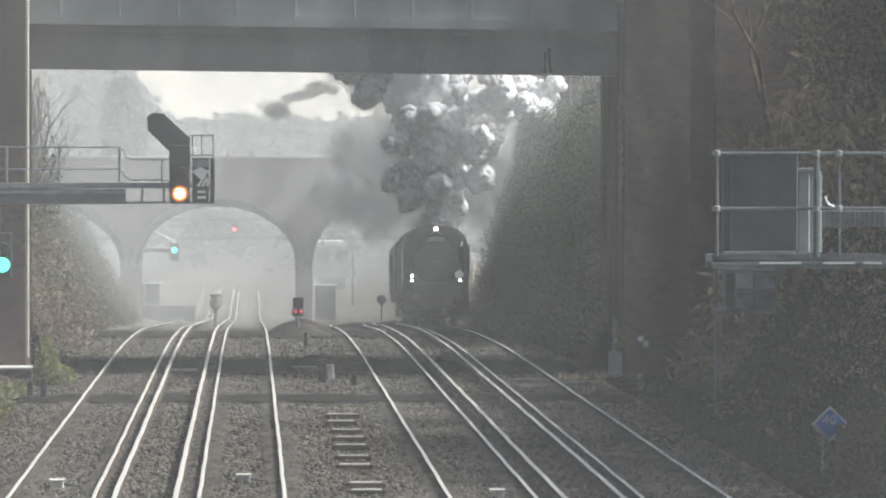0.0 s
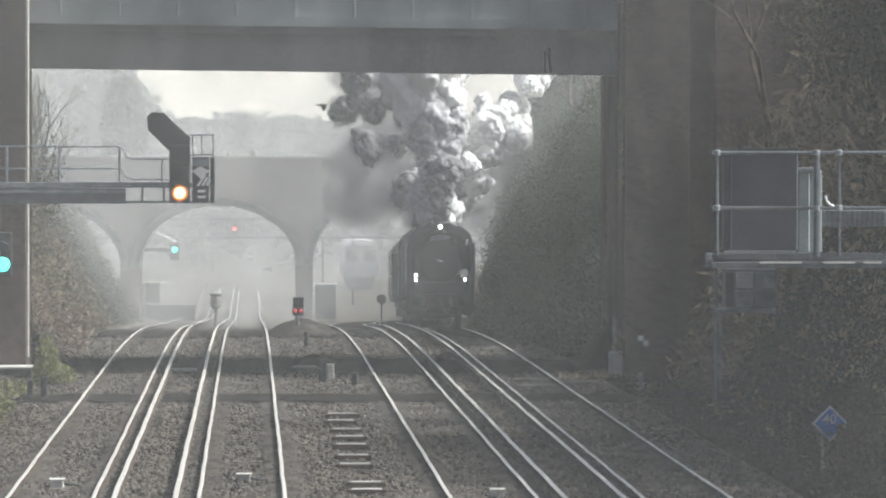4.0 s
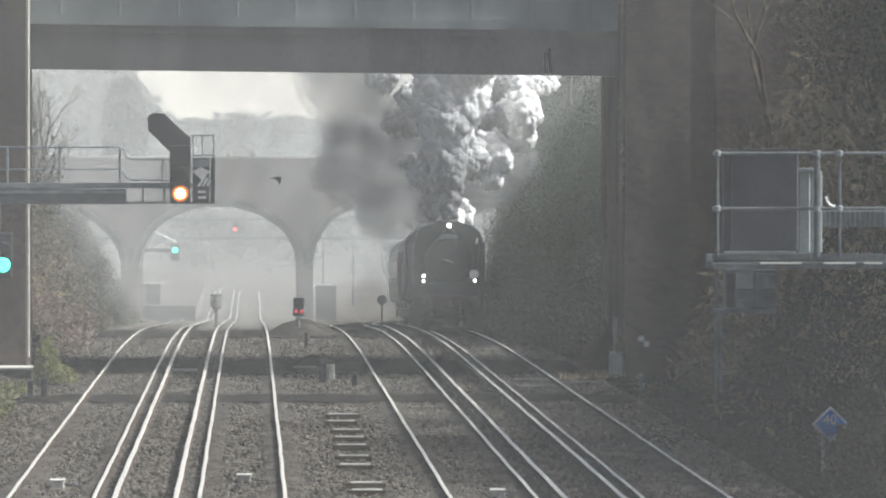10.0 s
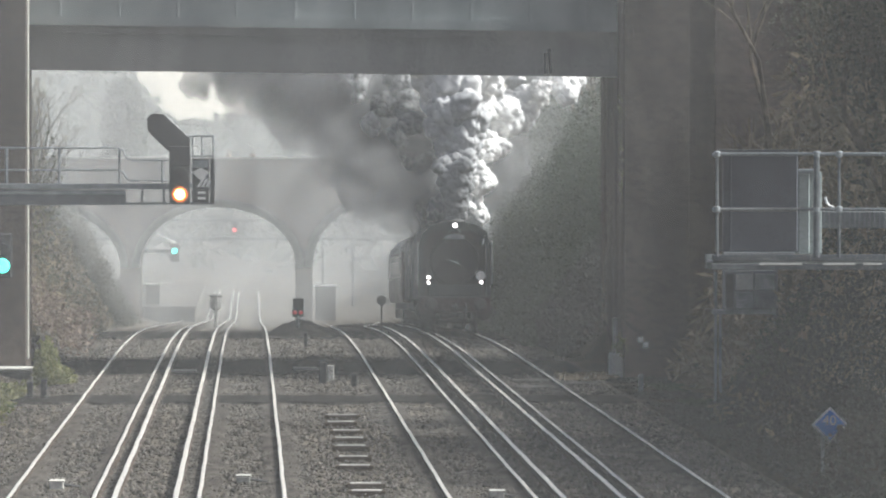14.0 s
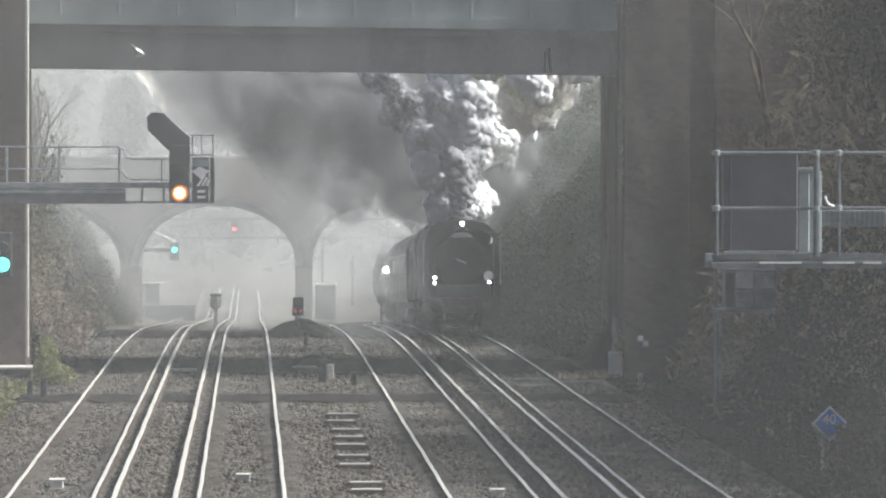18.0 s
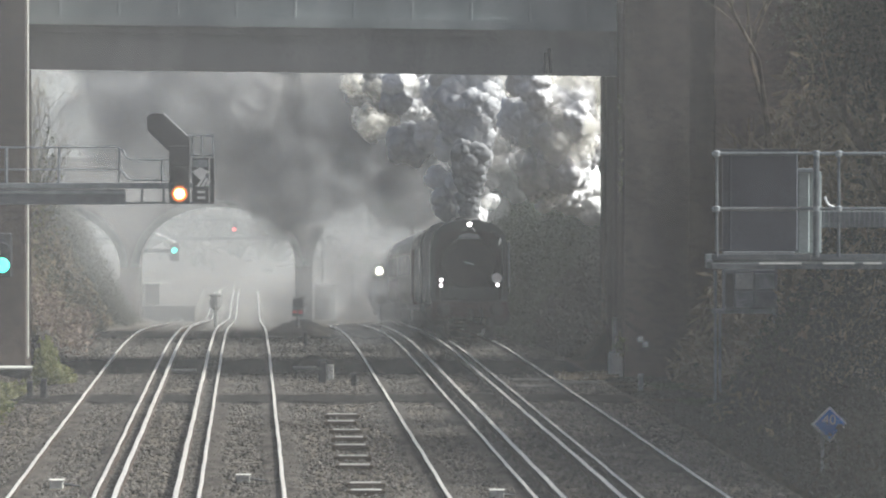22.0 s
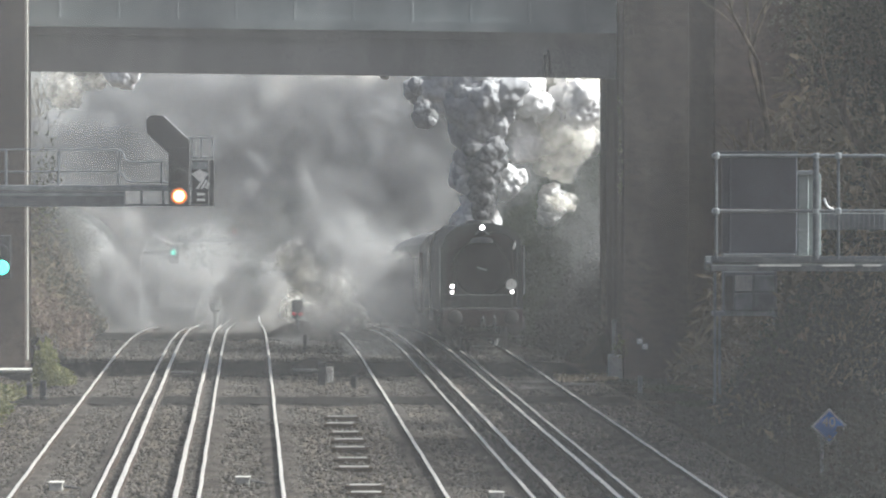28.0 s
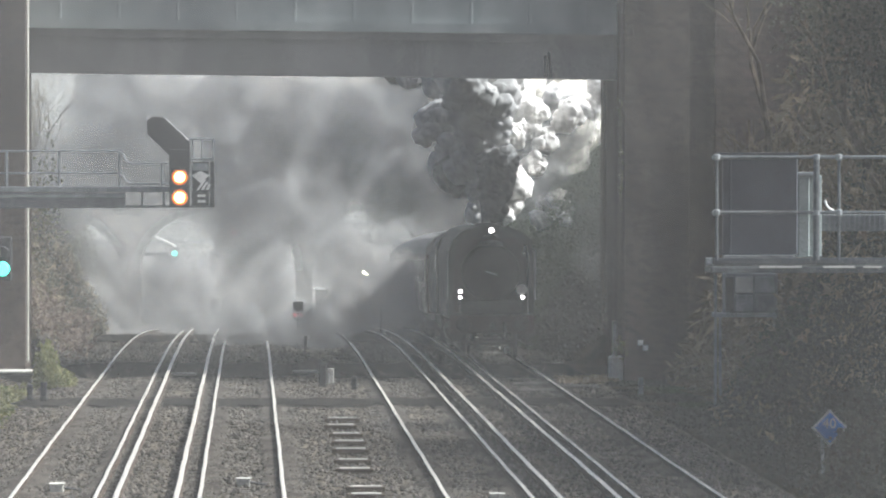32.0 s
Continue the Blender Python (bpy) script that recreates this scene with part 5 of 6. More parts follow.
def build_tender():
    t = thing("locomotive_tender", "sooty dark green tender behind the locomotive", "tender")
    b = bmesh.new()
    extrude_y(b, [(-1.3, 1.1), (-1.3, 2.9), (-1.1, 3.2), (1.1, 3.2), (1.3, 2.9), (1.3, 1.1)], 0, 6.6)
    part("tank", bevel(b, 0.02, 1), M["loco"], t)
    part("coal_top", bbox(-0.95, 0.95, 0.2, 4.2, 3.2, 3.5, 0.12), M["soot"], t)
    part("tender_frame", bbox(-1.1, 1.1, 0.1, 6.5, 0.7, 1.1, 0.03), M["soot"], t)
    for y in (1.0, 3.2, 5.5):
        o = part("tender_wheel", wheel_bm(0.54, 10), M["soot"], t)
        o.location = (0, y, 0.54)
    return t


def build_coach():
    t = thing("railway_coach", "crimson and cream passenger coach with a dull grey roof", "railway coach", "coaches behind the locomotive")
    L = 20.0
    b = bmesh.new()
    extrude_y(b, [(-1.33, 1.0), (-1.4, 1.4), (-1.4, 2.95), (1.4, 2.95), (1.4, 1.4), (1.33, 1.0)], 0, L)
    body = part("body", b, M["coach"], t)
    roof = bmesh.new()
    extrude_y(roof, [(-1.42, 2.95), (-1.36, 3.2), (-1.1, 3.5), (-0.6, 3.72), (0, 3.8), (0.6, 3.72), (1.1, 3.5), (1.36, 3.2), (1.42, 2.95)], -0.02, L + 0.02)
    part("roof", roof, M["roof"], t)
    part("gangway", bbox(-0.55, 0.55, -0.25, 0.0, 1.1, 3.2, 0.04), M["black"], t)
    for s in (-1, 1):
        part("cream_band", bbox(s * 1.402 - 0.006, s * 1.402 + 0.006, 0.05, L - 0.05, 1.95, 2.85, 0.002), M["cream"], body, "cream upper panel")
        for k in range(8):
            y = 1.3 + k * 2.3
            part("window", bbox(s * 1.41 - 0.008, s * 1.41 + 0.008, y, y + 1.5, 2.02, 2.76, 0.003), M["glass"], body)
    part("underframe", bbox(-1.1, 1.1, 0.3, L - 0.3, 0.75, 1.0, 0.03), M["black"], t)
    for y in (2.2, 4.8, 15.2, 17.8):
        o = part("coach_wheel", wheel_bm(0.46, 0), M["soot"], t)
        o.location = (0, y, 0.46)
    part("battery_box", bbox(-1.15, 1.15, 8.0, 11.0, 0.35, 0.75, 0.04), M["black"], t)
    return t


LOCO, DRIVERS = build_loco()
TENDER = build_tender()
COACHES = [build_coach()]
for k in range(4):
    COACHES.append(copy_thing(COACHES[0], pose(0, 0, 0)))


def build_unit(lamp):
    """The end of an electric train standing off in the haze."""
    t = thing("electric_train", "hazy pale electric train end with a lit headlamp" if lamp else "hazy pale-roofed electric train end", "train")
    b = bmesh.new()
    extrude_y(b, [(-1.3, 0.9), (-1.4, 1.3), (-1.38, 2.6), (-1.2, 3.3), (1.2, 3.3), (1.38, 2.6), (1.4, 1.3), (1.3, 0.9)], 0, 19)
    part("body", bevel(b, 0.03, 1), M["parapet" if not lamp else "grey_steel"], t)
    r = bmesh.new()
    extrude_y(r, [(-1.22, 3.3), (-0.9, 3.62), (0, 3.75), (0.9, 3.62), (1.22, 3.3)], -0.05, 19.1)
    part("roof", r, M["white_paint" if not lamp else "roof"], t, "bright pale roof end" if not lamp else "")
    for x in (-0.7, 0.7):
        part("windscreen", bbox(x - 0.45, x + 0.45, -0.03, 0.0, 2.1, 2.95, 0.01), M["glass"], t)
    part("underframe", bbox(-1.1, 1.1, 0.2, 18.8, 0.4, 0.9, 0.03), M["black"], t)
    part("bogie", bbox(-1.0, 1.0, 1.5, 4.5, 0.0, 0.6, 0.05), M["black"], t)
    part("bogie", bbox(-1.0, 1.0, 14.5, 17.5, 0.0, 0.6, 0.05), M["black"], t)
    if lamp:
        part("headlamp", lathe(bmesh.new(), [(-0.16, 0.12), (-0.12, 0.16), (0.0, 0.18)], 16, 'Y', (-1.0, 0, 2.75)), M["warm_head"], t, "lit warm headlamp")
    return t


UNIT_A, UNIT_B = build_unit(False), build_unit(True)


# ---- smoke ----
def puff_mesh(name, seed, material, sub=5, lumps=26, small=130):
    """A cauliflower head of smoke: lumps on a ball, and small lumps on those."""
    rng = np.random.default_rng(seed)
    bm = bmesh.new()
    bmesh.ops.create_icosphere(bm, subdivisions=sub, radius=1.0)
    me = bpy.data.meshes.new(name)
    bm.to_mesh(me)
    bm.free()
    n = len(me.vertices)
    u = np.empty(n * 3)
    me.vertices.foreach_get("co", u)
    u = u.reshape(-1, 3)
    u /= np.linalg.norm(u, axis=1)[:, None]

    def over(c, rho):
        dot = u @ c.T
        disc = rho[None] ** 2 - ((c ** 2).sum(1)[None] - dot ** 2)
        return np.where((disc > 0) & (dot > 0), dot + np.sqrt(np.maximum(disc, 0)), 0.0).max(1)

    c = rng.normal(size=(lumps, 3))
    c /= np.linalg.norm(c, axis=1)[:, None]
    r1 = np.maximum(over(c * rng.uniform(0.38, 0.7, (lumps, 1)), rng.uniform(0.24, 0.46, lumps)), 0.6)
    if small:
        k = rng.integers(0, n, small)
        r2 = over(u[k] * (r1[k] * 0.93)[:, None], rng.uniform(0.1, 0.22, small))
        r1 = np.maximum(r1, r2)
        k = rng.integers(0, n, small * 2)
        r3 = over(u[k] * (r1[k] * 0.97)[:, None], rng.uniform(0.05, 0.1, small * 2))
        r1 = np.maximum(r1, r3)
    me.vertices.foreach_set("co", (u * r1[:, None]).reshape(-1))
    me.materials.append(material)
    me.polygons.foreach_set("use_smooth", [True] * len(me.polygons))
    me.update()
    return me


def billow(name, seed, material):
    """Three or four heads grown into one irregular billow."""
    rng = np.random.default_rng(seed)
    verts, faces, base = [], [], 0
    for k in range(4):
        me = puff_mesh("head", seed * 7 + k, material, 5 if k == 0 else 4)
        n = len(me.vertices)
        v = np.empty(n * 3)
        me.vertices.foreach_get("co", v)
        v = v.reshape(-1, 3)
        if k:
            c = rng.normal(size=3)
            c *= rng.uniform(0.55, 0.8) / np.linalg.norm(c)
            v = v * rng.uniform(0.5, 0.75) + c
        f = np.empty(len(me.polygons) * 3, int)
        me.polygons.foreach_get("vertices", f)
        verts.append(v)
        faces.append(f.reshape(-1, 3) + base)
        base += n
        bpy.data.meshes.remove(me)
    out = mesh_from(name, np.concatenate(verts), np.concatenate(faces), material)
    out.polygons.foreach_set("use_smooth", [True] * len(out.polygons))
    return out


M["dark_bank"] = vapour("dark_drifting_smoke", (0.2, 0.203, 0.207), 0.24, 0.3, 1.6, 0.3, 1.0)
M["smoke_fringe"] = vapour("thin_smoke_fringe", (0.36, 0.365, 0.37), 0.3, 0.4, 2.2, 0.2, 1.0)


def fringed(me, seed):
    """A billow wrapped in two ragged thin skins, so that its outline frays."""
    rng = np.random.default_rng(seed)
    n = len(me.vertices)
    v = np.empty(n * 3)
    me.vertices.foreach_get("co", v)
    v = v.reshape(-1, 3)
    f = np.empty(len(me.polygons) * 3, int)
    me.polygons.foreach_get("vertices", f)
    f = f.reshape(-1, 3)
    skin = puff_mesh("skin", seed * 3 + 1, M["smoke_fringe"], 4, 20, 60)
    k = len(skin.vertices)
    sv = np.empty(k * 3)
    skin.vertices.foreach_get("co", sv)
    sv = sv.reshape(-1, 3)
    sf = np.empty(len(skin.polygons) * 3, int)
    skin.polygons.foreach_get("vertices", sf)
    sf = sf.reshape(-1, 3)
    bpy.data.meshes.remove(skin)
    verts, faces = [v], [f]
    for s in (1.22, 1.4):
        verts.append(sv * s + rng.normal(size=3) * 0.1)
        faces.append(sf + n)
        n += k
    out = mesh_from(me.name, np.concatenate(verts), np.concatenate(faces), me.materials[0])
    out.materials.append(M["smoke_fringe"])
    out.polygons.foreach_set("use_smooth", [True] * len(out.polygons))
    out.polygons.foreach_set("material_index", [0] * len(f) + [1] * (2 * len(sf)))
    return out


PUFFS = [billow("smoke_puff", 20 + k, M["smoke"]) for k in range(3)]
LIT_PUFFS = [billow("smoke_puff", 30 + k, M["lit_smoke"]) for k in range(3)]
SHADED_PUFFS = [fringed(billow("smoke_puff", 50 + k, M["soot_shade_smoke"]), 50 + k) for k in range(2)]
STEAM = [billow("steam_puff", 40 + k, M["steam"]) for k in range(3)]
M["bank_smoke"] = vapour("drifting_smoke", (0.34, 0.345, 0.345), 0.2, 0.35, 1.6, 0.35, 1.0)
M["pale_vapour"] = vapour("pale_steam", (0.56, 0.555, 0.535), 0.11, 0.6, 1.6, 0.35, 1.0)


def soft_puff(name, seed, material):
    """Thin vapour in four nested skins, each a little smaller and turned, so that its rim fades."""
    rng = np.random.default_rng(seed)
    verts, faces, base = [], [], 0
    for k, s in enumerate((1.0, 0.87, 0.73, 0.55)):
        me = puff_mesh("skin", seed * 5 + k // 2, material, 4, 18, 40)
        v = np.empty(len(me.vertices) * 3)
        me.vertices.foreach_get("co", v)
        f = np.empty(len(me.polygons) * 3, int)
        me.polygons.foreach_get("vertices", f)
        verts.append(v.reshape(-1, 3) * s + rng.normal(size=3) * 0.05)
        faces.append(f.reshape(-1, 3) + base)
        base += len(me.vertices)
        bpy.data.meshes.remove(me)
    out = mesh_from(name, np.concatenate(verts), np.concatenate(faces), material)
    out.polygons.foreach_set("use_smooth", [True] * len(out.polygons))
    return out


BANK = [soft_puff("smoke_bank", 60 + k, M["bank_smoke"]) for k in range(3)]
DARK_BANK = [soft_puff("smoke_bank", 65 + k, M["dark_bank"]) for k in range(2)]
M["white_vapour"] = vapour("white_steam_veil", (0.95, 0.93, 0.86), 0.5, 0.4, 1.8, 0.15, 1.0)
WHITE = [soft_puff("steam_veil", 80 + k, M["white_vapour"]) for k in range(2)]
PALE = [soft_puff("steam_veil", 70 + k, M["pale_vapour"]) for k in range(3)]
M["thin_vapour"] = vapour("thin_steam_veil", (0.7, 0.71, 0.7), 0.011, 0.5, 1.4, 0.3, 1.0)
THIN = [soft_puff("steam_veil", 90 + k, M["thin_vapour"]) for k in range(2)]
RISING = []


def train_at(t, off, x, z):
    y = loco_y(t) + off
    return Vector((TRAIN_X + curve(y) + x, y, grade(y) + z))


def shape(t, marks):
    return float(np.interp(t, [m[0] for m in marks], [m[1] for m in marks]))


LEAN = ((-2, 0.5), (2, 0.1), (5, 0.5), (9, 0.4), (13, 0.2), (15.5, 0.0), (17.5, 0.5), (19, 0.9), (21, 0.4), (23, 0.4), (26, 0.7), (30, 0.8))
WIDE = ((-2, 1.05), (8, 1.05), (13, 1.1), (15.5, 0.9), (17, 0.95), (19, 1.25), (21.7, 1.25), (22.8, 0.65), (24, 0.95), (26.5, 0.7), (28.5, 1.1), (31, 0.85))
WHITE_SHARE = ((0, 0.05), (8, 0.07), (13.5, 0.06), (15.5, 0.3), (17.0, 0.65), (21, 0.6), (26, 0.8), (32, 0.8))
SHADED_SHARE = ((0, 0.75), (14, 0.8), (17, 0.2), (19, 0.05), (22, 0.05), (24, 0.3), (32, 0.25))
LIT_FROM = ((0, 0.3), (14, 0.35), (17, -0.2), (19, -0.7), (22, -0.7), (24, -0.3), (32, -0.6))


def plume():
    """Puffs thrown up by the chimney one after another; each keeps its size and rides inside the boiler before its turn."""
    rng = random.Random(77)
    te = -5.0
    while te < 32.2:
        te += rng.uniform(0.036, 0.066)
        beat = 0.5 + 0.5 * math.cos((te % 0.8) / 0.8 * math.tau)
        way, rho = rng.uniform(0, math.tau), rng.random() ** 0.42
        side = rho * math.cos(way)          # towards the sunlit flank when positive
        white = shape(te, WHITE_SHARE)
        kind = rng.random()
        # Puff colour carries the light: white and pale towards the sun, dark opposite.
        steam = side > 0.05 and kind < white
        pale = not steam and side + rng.uniform(-0.2, 0.2) > shape(te, LIT_FROM)
        dark = not steam and not pale and side < 0.0 and rng.random() < shape(te, SHADED_SHARE)
        r = rng.uniform(0.5, 0.82) if rng.random() < 0.6 else rng.uniform(0.32, 0.5)
        lean, wide = shape(te, LEAN), shape(te, WIDE)
        r *= min(1.0, 0.25 + 0.8 * wide)
        if steam:
            r *= rng.uniform(0.55, 1.0)
        me = rng.choice(STEAM if steam else LIT_PUFFS if pale else SHADED_PUFFS if dark else PUFFS)
        ob = new("steam_puff" if steam else "lit_smoke_puff" if pale else "smoke_puff", me)
        label = "billowing steam puff above the chimney, whitened for the sunlit flank" if steam else "billowing smoke puff above the chimney, tinted pale for sunlight" if pale else "billowing coal smoke puff above the chimney, tinted darker for the shaded flank"
        tagged(ob, label, "smoke", "smoke plume")
        ob.scale = (r, r, r * rng.uniform(0.85, 1.0))
        hang = dark and 6.5 < te < 17 and rng.random() < 0.6
        if hang:
            ob.data, r = rng.choice(DARK_BANK), rng.uniform(0.65, 0.95)
            ob.scale = (r, r, r * 0.9)
        up = rng.uniform(2.6, 3.4) * (0.85 + 0.3 * beat)
        start = 3.0 + (4.0 * rng.random() if r > 0.6 else 0.3 * rng.random())
        turn = [rng.uniform(-180, 180) for _ in range(3)]
        spin = [rng.uniform(-16, 16) for _ in range(3)]

        def place(t, te=te, side=side, deep=rho * math.sin(way), lean=lean, wide=wide, up=up, start=start, hang=hang, level=rng.uniform(4.8, 6.4)):
            a = t - te
            if a <= 0:
                return train_at(t, start, 0, 2.3)
            base = train_at(te, start, 0, 2.3)
            rise = up * 1.2 * (1 - math.exp(-a / 1.2)) + 1.25 * a
            if hang:
                rise = level * (1 - math.exp(-rise / level * 1.3)) + 0.3 * a
            h = max(0.0, rise - 1.5)
            cone = min(4.4, 0.15 + 0.8 * h) * wide
            drift = -1.15 * max(0.0, a - 1.2) if hang else 0.0
            back = 0.0 if hang else 3.0 * max(0.0, h - 6.0)
            return base + Vector((side * cone + lean * min(1.6, h / 4.0) + drift, deep * cone * 0.85 + 0.2 * a + back, rise))

        ts = {0.0, 32.0}
        for a in (-0.02, 0.25, 0.6, 1.1, 1.8, 2.8, 4.2, 7.0, 12.0):
            if 0 < te + a < 32:
                ts.add(round((te + a) * FPS) / FPS)
        for q in (4.0, 8.0, 12.0, 16.0, 20.0, 24.0, 28.0):
            if q < te - 0.5:
                ts.add(q)
        rows = []
        for t in sorted(ts):
            p = place(t)
            k = max(-1.0, min(12.0, t - te))
            rows.append((t, pose(p.x, p.y, p.z, turn[0] + spin[0] * k, turn[1] + spin[1] * k, turn[2] + spin[2] * k)))
        RISING.append((ob, rows))


plume()


def smoke_bank():
    """The spent smoke that drifts off over the tracks: it hangs above the bridge and sinks into view later on."""
    rng = random.Random(5)
    for i in range(76):
        u = rng.random()
        x, y = rng.uniform(60, 1040), rng.uniform(130, 330)
        if i % 3 == 0:
            x, y = rng.uniform(330, 760), rng.uniform(120, 255)
        low = i >= 54
        if low:
            x, y = rng.uniform(60, 700), rng.uniform(400, 560)
        d = rng.uniform(222, 300) if not low else rng.uniform(204, 290)
        if i >= 69:
            x, y, d = rng.uniform(430, 640), rng.uniform(525, 570), rng.uniform(206, 220)
        far = math.hypot((x - 640) * 0.8, (y - 130) * 1.3)
        when = 9.0 + far / 27.0 + rng.uniform(-1.0, 1.5)
        if low:
            when = rng.uniform(20, 29) if i % 2 else rng.uniform(27, 30.5)
        if x > 900:
            when = 19 + rng.uniform(0, 3)
        r = rng.uniform(1.5, 2.6) * (0.5 if i >= 69 else 0.75 if i % 3 == 0 else 1.0)
        ob = new("smoke_bank", rng.choice(PALE if low and i % 2 else DARK_BANK if not low and i % 3 == 0 else BANK))
        tagged(ob, "pale drifting veil of steam and smoke" if low else "soft drifting bank of thin grey smoke", "smoke", "drifting smoke")
        ob.scale = (r * 1.25, r, r)
        end = at(x, y, d)
        start = Vector((min(end.x, 3.5) - rng.uniform(1, 5), d, at(0, 125, d).z + r * 1.5 + 2 + rng.uniform(0, 3)))
        a = [rng.uniform(-180, 180) for _ in range(3)]
        rows = []
        for t, f in ((0.0, 0.0), (max(0.5, when - 5), 0.05), (when - 2 if when > 3 else 1, 0.45), (when + 0.5, 0.95), (32.0 if when < 30 else 33.5, 1.1)):
            p = start.lerp(end, f) + Vector((-0.12 * max(0, t - when), 0, 0))
            rows.append((min(t, 33.5), pose(p.x, p.y, p.z, a[0] + t * 2, a[1] + t, a[2] + t * 1.5)))
        RISING.append((ob, rows))


smoke_bank()


def column_core():
    """The dense heart of the plume, in three heaped lengths that turn as they ride over the chimney."""
    rng = np.random.default_rng(91)
    for lev, (z0, z1, r0, r1, n) in enumerate(((4.0, 6.2, 0.1, 0.5, 34), (5.7, 8.2, 0.35, 1.05, 50), (7.7, 11.3, 0.9, 1.9, 64))):
        verts, faces, base = [], [], 0
        heads = []
        for me in [puff_mesh("head", 300 + lev * 9 + k, M["smoke"], 4) for k in range(4)]:
            v = np.empty(len(me.vertices) * 3)
            me.vertices.foreach_get("co", v)
            f = np.empty(len(me.polygons) * 3, int)
            me.polygons.foreach_get("vertices", f)
            heads.append((v.reshape(-1, 3), f.reshape(-1, 3)))
            bpy.data.meshes.remove(me)
        for k in range(n):
            u = (k + 0.5) / n
            r = r0 + (r1 - r0) * u
            a = k * 2.4
            rad = r * rng.uniform(0.35, 0.9)
            v, f = heads[k % 4]
            c = np.array((rad * math.cos(a), rad * math.sin(a), z0 + (z1 - z0) * u - z0))
            verts.append(v * (0.24 + r * rng.uniform(0.22, 0.42)) + c)
            faces.append(f + base)
            base += len(v)
        # The top length takes the lit tone, so that it looks sunlit.
        me = mesh_from("smoke_column", np.concatenate(verts), np.concatenate(faces), M[("soot_shade_smoke", "smoke", "lit_smoke")[lev]])
        me.polygons.foreach_set("use_smooth", [True] * len(me.polygons))
        ob = tagged(new("smoke_column", me), "dense rolling grey coal smoke rising from the chimney", "smoke", "smoke plume")
        rows = []
        for k in range(65):
            t = k * 0.5
            p = train_at(t, 2.6 + lev * 0.9, 0.1 - 0.22 * lev * math.sin(t * 0.23 + 0.6 * lev), z0 + 0.15 * math.sin(t * 2.1 + lev))
            rows.append((t, pose(p.x, p.y, p.z, 5 * math.sin(t * 0.7 + lev), 5 * math.cos(t * 0.5 + lev), t * (17 + 6 * lev) * (-1) ** lev)))
        RISING.append((ob, rows))


column_core()


def train_steam():
    """Pale steam that wraps the train's side as it draws near."""
    rng = random.Random(14)
    for k in range(10):
        ob = new("steam_veil", rng.choice(PALE))
        tagged(ob, "thin pale steam drifting along the train's side", "smoke", "steam beside the train")
        r = rng.uniform(0.7, 1.5)
        ob.scale = (r, r * 1.4, r)
        off, x, z = rng.uniform(22, 50), rng.uniform(-3.6, -1.2), rng.uniform(0.6, 3.6)
        when = rng.uniform(18, 25)
        a = rng.uniform(0, 360)
        rows = []
        for t in sorted({0.0, 32.0, *[when - 6 + 2 * j for j in range(6)]}):
            lag = 75.0 * (1 - max(0.0, min(1.0, (t - when + 6) / 10)))
            p = train_at(t, off + lag, x + lag / 75.0 * 4.2, z)
            rows.append((t, pose(p.x, p.y, p.z, t * 4, t * 3, a + t * 5)))
        RISING.append((ob, rows))


train_steam()


def bright_billows():
    """White sunlit billows that roll over the bank side of the train in the second half."""
    rng = random.Random(31)
    for k in range(46):
        soft = k % 4 == 3
        ob = new("steam_billow", WHITE[k % 2] if soft else STEAM[k % 3])
        tagged(ob, "large sunlit white steam billow beside the plume", "smoke", "sunlit steam billows")
        r = rng.uniform(0.65, 1.15) * (1.3 if soft else 1.0)
        ob.scale = (r, r, r * 0.9)
        x, y, d = rng.uniform(885, 1060), rng.uniform(125, 240) if k % 5 < 3 else rng.uniform(250, 345), rng.uniform(5, 14)
        when = 17.6 + (x - 880) / 100 + rng.uniform(-0.3, 0.7) + (y - 130) / 250
        if k >= 39:
            x, y, d, when, r = rng.uniform(900, 1010), rng.uniform(330, 385), rng.uniform(6, 12), rng.uniform(26.5, 28.5), rng.uniform(0.22, 0.42)
            ob.scale = (r, r, r * 0.8)
        a = rng.uniform(0, 360)
        rows = []
        for t in sorted({0.0, *[min(31.9, when - 4 + 1.5 * j) for j in range(6)], 26.0, 28.0, 30.0, 32.0}):
            f = max(0.0, min(1.0, (t - when + 3.5) / 4.0))
            f = f * f * (3 - 2 * f)
            far = loco_y(max(t, when)) + d if x < 925 else 194.0 + 0.55 * d + 1.4 * max(0.0, t - 25.2)
            p = at(x + 8 * math.sin(t * 0.5 + k), y + 10 * math.sin(t * 0.4 + 2 * k), far)
            p.z += (1 - f) * (at(0, 100, far).z + 3.2 * r - p.z)
            p.x -= (1 - min(1.0, f * 2.2)) * 13.0
            if y > 250 and k < 39:
                p.z += max(0.0, t - 25.0) * 0.8
            rows.append((t, pose(p.x, p.y, p.z, a + t * 4, t * 6, a - t * 5)))
        RISING.append((ob, rows))


bright_billows()


